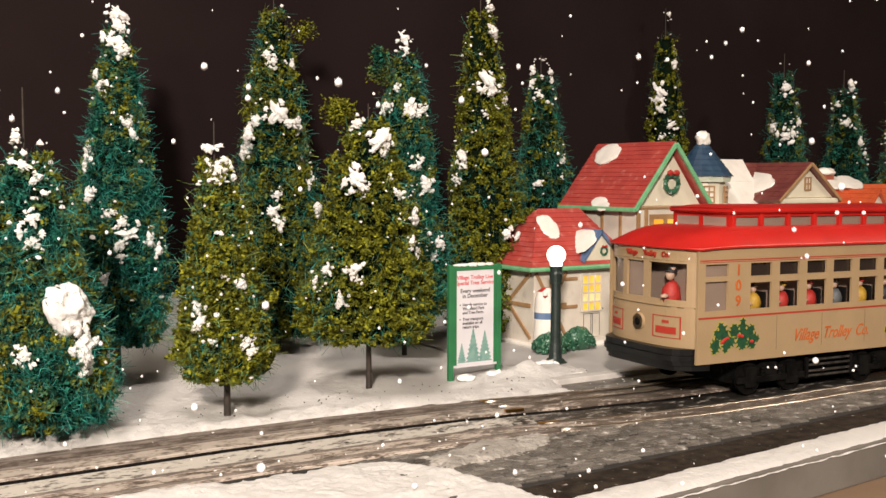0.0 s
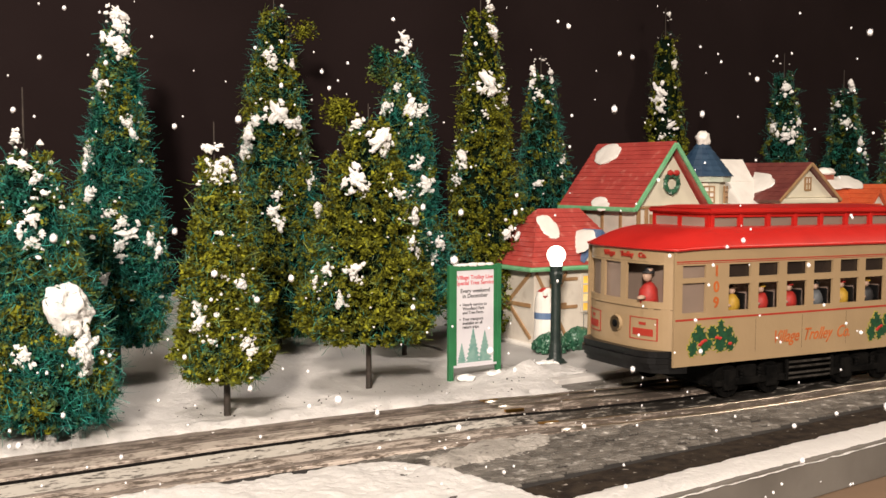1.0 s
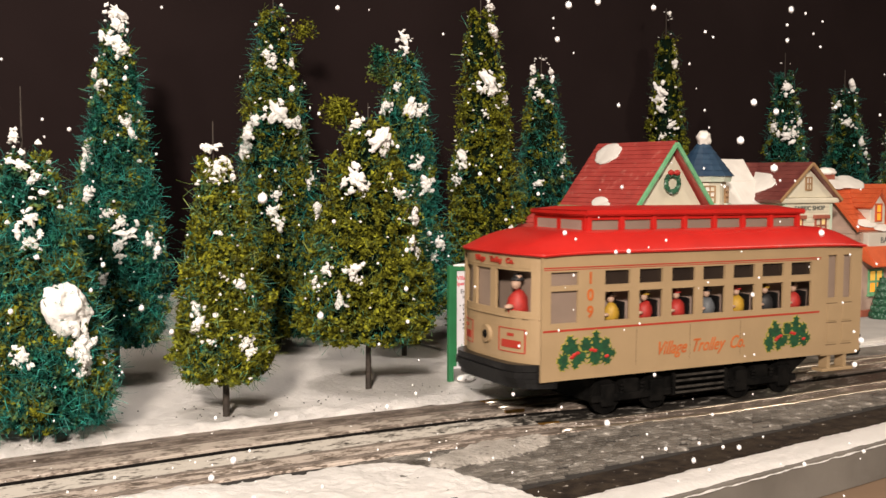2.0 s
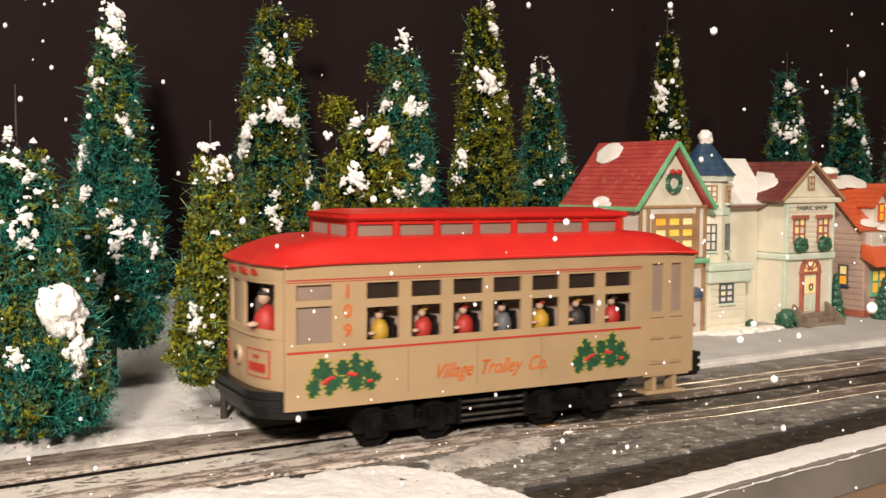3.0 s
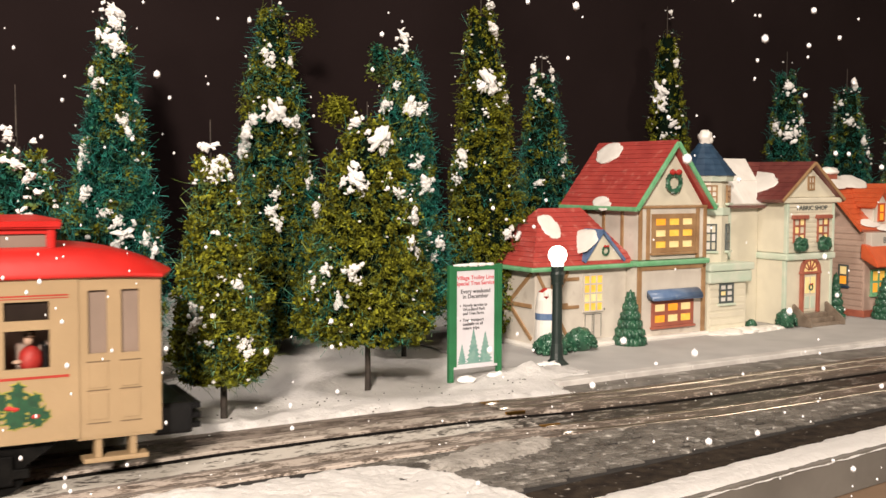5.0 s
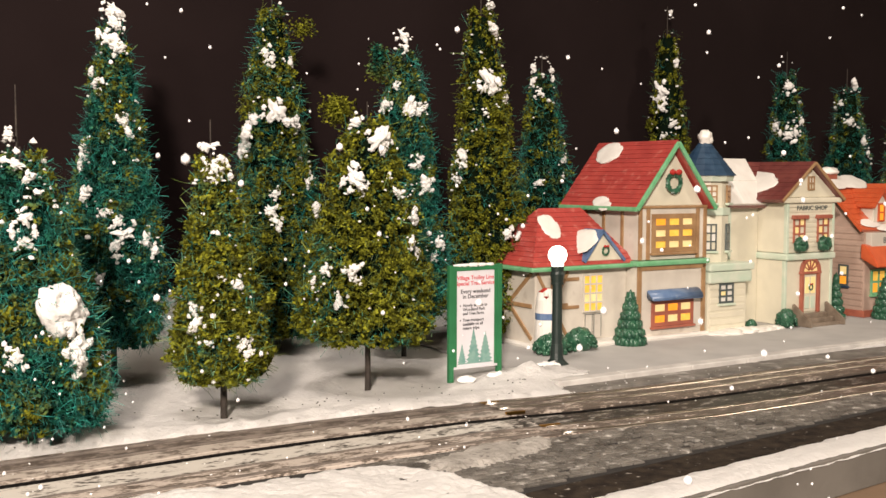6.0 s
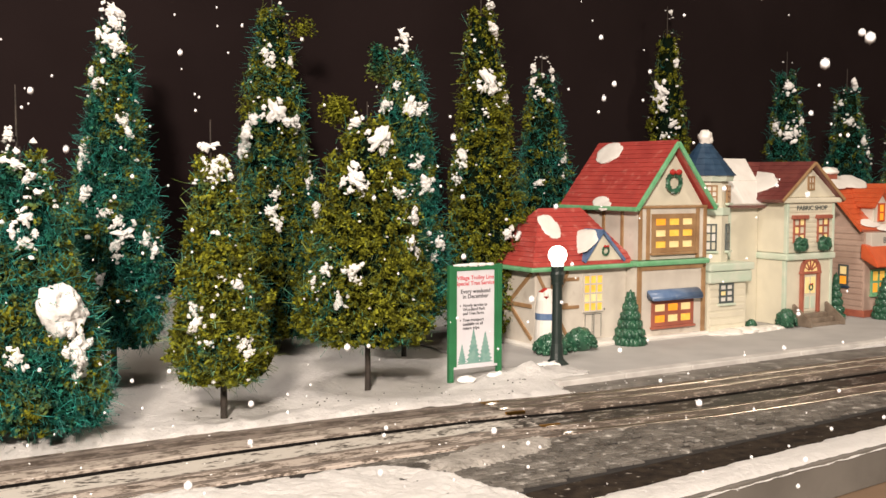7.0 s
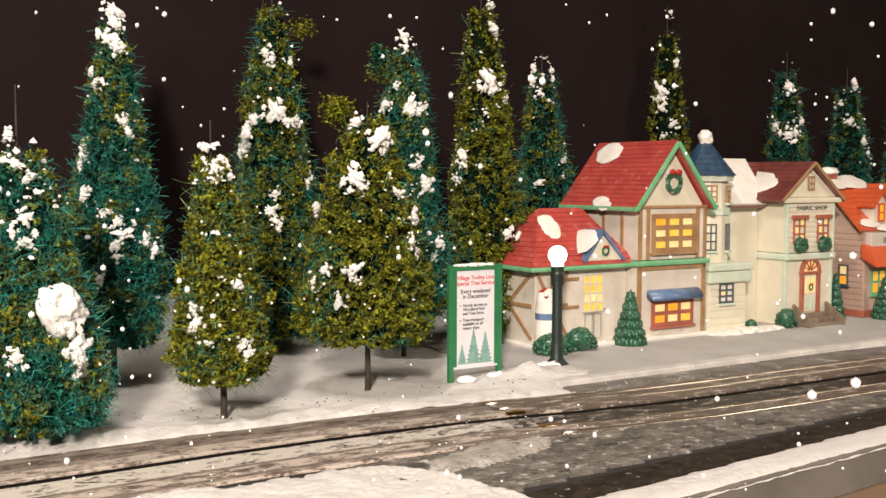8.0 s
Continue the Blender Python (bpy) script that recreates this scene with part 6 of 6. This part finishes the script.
def sign_board():
    ang = math.degrees(math.atan2(0.1183 - 0.1162, 0.3015 - 0.2603))
    top = thing("notice_board", "green framed notice board with a printed white poster", "sign", Matrix.Translation((0.2603, 0.1162, 0.0)) @ Matrix.Rotation(radians(ang), 4, "Z"))
    w = 0.0412
    for x in (0.0, w):
        rpart("post", (x - 0.0018, x + 0.0018, -0.0018, 0.0018, -0.002, 0.0835), M_SIGNGREEN, top, "", 0.0004)
    rpart("top_rail", (0.0018, w - 0.0018, -0.0016, 0.0016, 0.0795, 0.0830), M_SIGNGREEN, top, "", 0.0004)
    rpart("bottom_rail", (0.0018, w - 0.0018, -0.0012, 0.0012, 0.0092, 0.0110), M_PAPER, top, "white lower edge", 0.0002)
    bd = rpart("poster", (0.0018, w - 0.0018, -0.0008, 0.0010, 0.0110, 0.0796), M_PAPER, top, "white printed poster", 0.0001)
    for x in (0.0018, w - 0.0046):
        rpart("inner_frame", (x, x + 0.0028, -0.0014, -0.0007, 0.0110, 0.0796), M_SIGNGREEN, top, "", 0.0002)
    c = w / 2
    for txt, z, s, mt, al, x in (("Village Trolley Line", 0.0742, 0.0041, M_PRINTRED, "CENTER", c), ("Special Tree Service", 0.0702, 0.0041, M_PRINTRED, "CENTER", c),
                                 ("Every weekend", 0.0645, 0.0042, M_PRINT, "CENTER", c), ("in December", 0.0608, 0.0042, M_PRINT, "CENTER", c),
                                 ("Hourly service to", 0.0545, 0.0030, M_PRINT, "LEFT", 0.0098), ("Woodland Park", 0.0516, 0.0030, M_PRINT, "LEFT", 0.0098), ("and Tree Farm.", 0.0487, 0.0030, M_PRINT, "LEFT", 0.0098),
                                 ("Tree transport", 0.0440, 0.0030, M_PRINT, "LEFT", 0.0098), ("available on all", 0.0411, 0.0030, M_PRINT, "LEFT", 0.0098), ("return trips.", 0.0382, 0.0030, M_PRINT, "LEFT", 0.0098)):
        letters("poster_line", txt, s, mt, bd, Matrix.Translation((x, -0.0009, z)), align=al, stretch=0.98, bold=0.00006, deep=0.00005)
    for z in (0.0545, 0.0440):
        bm = bmesh.new()
        ball(bm, 0.0006, (0.0078, -0.0008, z), 1, (1, 0.3, 1))
        part("bullet", bm, M_PRINT, bd)
    for x, h, wd in ((0.0092, 0.0145, 0.0042), (0.0190, 0.0250, 0.0070), (0.0290, 0.0225, 0.0068)):
        bm = bmesh.new()
        pts_r, pts_l = [], []
        for k in range(8):
            u = k / 8
            pts_r += [(x + wd * (1 - u) * 1.0, 0.0125 + h * u), (x + wd * (1 - u) * 0.62, 0.0125 + h * (u + 0.07))]
            pts_l += [(x - wd * (1 - u) * 1.0, 0.0125 + h * u), (x - wd * (1 - u) * 0.62, 0.0125 + h * (u + 0.07))]
        prism(bm, pts_r + [(x, 0.0125 + h)] + pts_l[::-1], -0.00095, -0.0007, "xz")
        part("printed_tree", bm, M_PRINTTREE, bd, "grey-green printed fir tree")
    bm = bmesh.new()
    for i, (x, r) in enumerate(((0.006, 0.0022), (0.012, 0.0026), (0.019, 0.0030), (0.026, 0.0026), (0.033, 0.0024))):
        ball(bm, r, (x, 0, 0.0832), 2, (1.8, 0.9, 0.55), 0.4, i)
    part("snow_cap", bm, M_PUTTY, top, "white snow along the top rail", smooth=True)
    return top


sign_board()
# torn lumps of snow round the lamp and the sign
for i, (x, y, r) in enumerate(((0.3490, 0.1270, 0.0060), (0.3560, 0.1255, 0.0042), (0.3560, 0.1330, 0.0040), (0.2700, 0.1090, 0.0050), (0.2950, 0.1120, 0.0060), (0.3150, 0.1080, 0.0075))):
    bm = bmesh.new()
    for k in range(4):
        ball(bm, r * (0.9 - 0.15 * k), (0.6 * r * math.cos(k * 2.1 + i), 0.5 * r * math.sin(k * 2.1 + i), 0.0012), 2, (1.2, 1, 0.6), 0.6, i * 5 + k)
    piece("snow_lump", bm, M_SNOW, "torn lump of white artificial snow", "snow", "", Matrix.Translation((x, y, 0.0015)), True, "snow lumps")

# ---- paving bricks of the street ----
M_BRICK = surface("paving_brick", (0.150, 0.138, 0.122), (0.070, 0.063, 0.055), 60, 0.45, 0.9, 900, speck=((0.42, 0.40, 0.37), 130, 0.57, 0.72), placed=True)


def vary_by_object(m, amount):
    n, l = m.node_tree.nodes, m.node_tree.links
    p = n["Principled BSDF"]
    src = p.inputs["Base Color"].links[0].from_socket
    info, mr, hsv = n.new("ShaderNodeObjectInfo"), n.new("ShaderNodeMapRange"), n.new("ShaderNodeHueSaturation")
    mr.inputs["To Min"].default_value, mr.inputs["To Max"].default_value = 1 - amount, 1 + amount
    l.new(info.outputs["Random"], mr.inputs["Value"])
    l.new(mr.outputs["Result"], hsv.inputs["Value"])
    l.new(src, hsv.inputs["Color"])
    l.new(hsv.outputs["Color"], p.inputs["Base Color"])


def paving():
    bed = bpy.data.objects["paving_bed"]
    rng = random.Random(17)
    bl, bw = 0.0078, 0.0040
    data = []
    for k in range(6):
        bm = bmesh.new()
        box(bm, -bl / 2 + 0.0003, bl / 2 - 0.0003, -bw / 2 + 0.0003, bw / 2 - 0.0003, -0.0012, 0.0)
        for v in bm.verts:
            v.co += Vector((rng.uniform(-1, 1) * 0.00022, rng.uniform(-1, 1) * 0.00022, rng.uniform(-1, 1) * 0.00016 if v.co.z > -0.001 else 0))
        bmesh.ops.bevel(bm, geom=[e for e in bm.edges if all(v.co.z > -0.0008 for v in e.verts)], offset=0.0003, segments=1, affect="EDGES")
        data.append(mesh_of("brick", bm, M_BRICK))
    vary_by_object(M_BRICK, 0.30)
    near, rest_v, rest_f = 0, [], []
    row = 0
    y = -0.0492
    while y > -0.16:
        x = 0.118 + (bl / 2 if row % 2 else 0)
        while x < 0.70:
            inner = SKEW.inverted() @ Vector((x, y, 0))
            if inner.y > -0.1475 + bw and rng.random() > 0.01:
                tilt = Matrix.Translation((x, y, 0.0001 + rng.uniform(-1, 1) * 0.00022)) @ pose(0, 0, 0, rng.uniform(-1.5, 1.5), rng.uniform(-1, 1), rng.uniform(-2, 2))
                if near < 300 and x < 0.42 and y < -0.066:
                    ob = new("brick", data[rng.randrange(6)])
                    ob.parent = bed
                    ob.matrix_local = tilt
                    near += 1
                else:
                    me = data[rng.randrange(6)]
                    k = len(rest_v)
                    rest_v += [tilt @ v.co for v in me.vertices]
                    rest_f += [tuple(k + i for i in f.vertices) for f in me.polygons]
            x += bl
        y -= bw
        row += 1
    me = bpy.data.meshes.new("brick_rest")
    me.from_pydata(rest_v, [], rest_f)
    me.materials.append(M_BRICKREST)
    ob = new("brick_rest", me)
    ob.parent = bed
    ob["kind"] = "stuff"


M_BRICKREST = surface("paving_brick_far", (0.150, 0.138, 0.122), (0.070, 0.063, 0.055), 60, 0.45, 0.9, 900, speck=((0.42, 0.40, 0.37), 130, 0.57, 0.72), placed=True, island=0.30)
paving()

# crumbs of snow and grit scattered on the street and the ground
rng = random.Random(5)
bm = bmesh.new()
for i in range(150):
    x, y = rng.uniform(-0.12, 0.5), rng.choice((rng.gauss(0.058, 0.006), rng.uniform(-0.045, 0.05), rng.gauss(-0.038, 0.006)))
    ball(bm, rng.uniform(0.0002, 0.0006), (x, y, 0.0002), 1, (1.3, 1, 0.7), 0.5, i)
piece("snow_crumbs", bm, M_PUTTY, "white snow crumbs scattered beside the track", "snow", "stuff")
bm = bmesh.new()
for i in range(120):
    x, y = rng.uniform(-0.05, 0.4), rng.uniform(0.055, 0.12)
    ball(bm, rng.uniform(0.0003, 0.0007), (x, y, snow_height(x, y) + 0.0002), 1, (1, 1, 0.7), 0.5, i)
piece("dark_grit", bm, M_BARK, "dark grit fallen on the snow", "grit", "stuff")

# ---- falling snow: round flakes between the camera and the street ----
M_FLAKE = surface("white_flake", (0.80, 0.80, 0.82), (0.74, 0.74, 0.76), 300, 0.8)


def snowfall(near, far, count, r0, r1, fall, seed):
    """Flakes strewn through a slab before the camera, high enough to fall for the whole clip."""
    rng = random.Random(seed)
    bm = bmesh.new()
    base = bmesh.new()
    bmesh.ops.create_icosphere(base, subdivisions=1, radius=1.0)
    vs = [v.co.copy() for v in base.verts]
    fs = [[v.index for v in f.verts] for f in base.faces]
    base.free()
    verts, faces = [], []
    fwd, right = Vector((0.4741, 0.8805, 0)), Vector((0.8805, -0.4741, 0))
    for _ in range(count):
        d = rng.uniform(near, far)
        side = rng.uniform(-0.5, 0.5) * d
        c = Vector((-0.0921, -0.527, 0)) + fwd * d + right * side
        c.z = rng.uniform(0.02, 0.27 + fall * 8.0)
        r = rng.uniform(r0, r1) * (1.0 if rng.random() < 0.8 else 1.5)
        k = len(verts)
        verts += [c + v * r for v in vs]
        faces += [tuple(k + i for i in f) for f in fs]
    bm.free()
    me = bpy.data.meshes.new("falling_snow")
    me.from_pydata(verts, [], faces)
    me.materials.append(M_FLAKE)
    for f in me.polygons:
        f.use_smooth = True
    return tagged(new("falling_snow", me), "small round white snowflakes falling before the village", "snow", "falling snow", "stuff"), fall


flakes = [snowfall(0.225, 0.260, 110, 0.00055, 0.00090, 0.078, 1), snowfall(0.265, 0.310, 260, 0.00042, 0.00080, 0.058, 2),
          snowfall(0.315, 0.370, 620, 0.00022, 0.00056, 0.042, 3)]


def motions():
    """The trolley starts slowly, rolls along the track and leaves; its wheels turn with the way gone."""
    way = ((0.0, 0.3622), (0.5, 0.3590), (1.0, 0.3431), (1.5, 0.3024), (1.7, 0.2806), (2.3, 0.1990), (2.8, 0.1193), (3.0, 0.0858), (3.5, 0.0),
           (4.0, -0.0835), (4.5, -0.1656), (4.7, -0.1980), (5.3, -0.296), (6.0, -0.412), (7.0, -0.577), (8.0, -0.742))
    walk(trolley, [(t, pose(s, TRACK, 0.0012, 0, TROLLEY_PITCH, 0)) for t, s in way])
    for w, x in wheel_sets:
        rows = []
        for i in range(161):
            t = i * 0.05
            k = max(j for j in range(len(way) - 1) if way[j][0] <= t)
            (ta, sa), (tb, sb) = way[k], way[k + 1]
            s = sa + (sb - sa) * (t - ta) / (tb - ta)
            rows.append((t, pose(x, 0, 0.0108, 0, math.degrees((s - way[0][1]) / 0.0108), 0)))
        walk(w, rows)
    for ob, fall in flakes:
        walk(ob, [(t, pose(0.0012 * math.sin(t * 2.1 + fall * 90), 0, -fall * t)) for t in (i * 0.5 for i in range(17))])


motions()
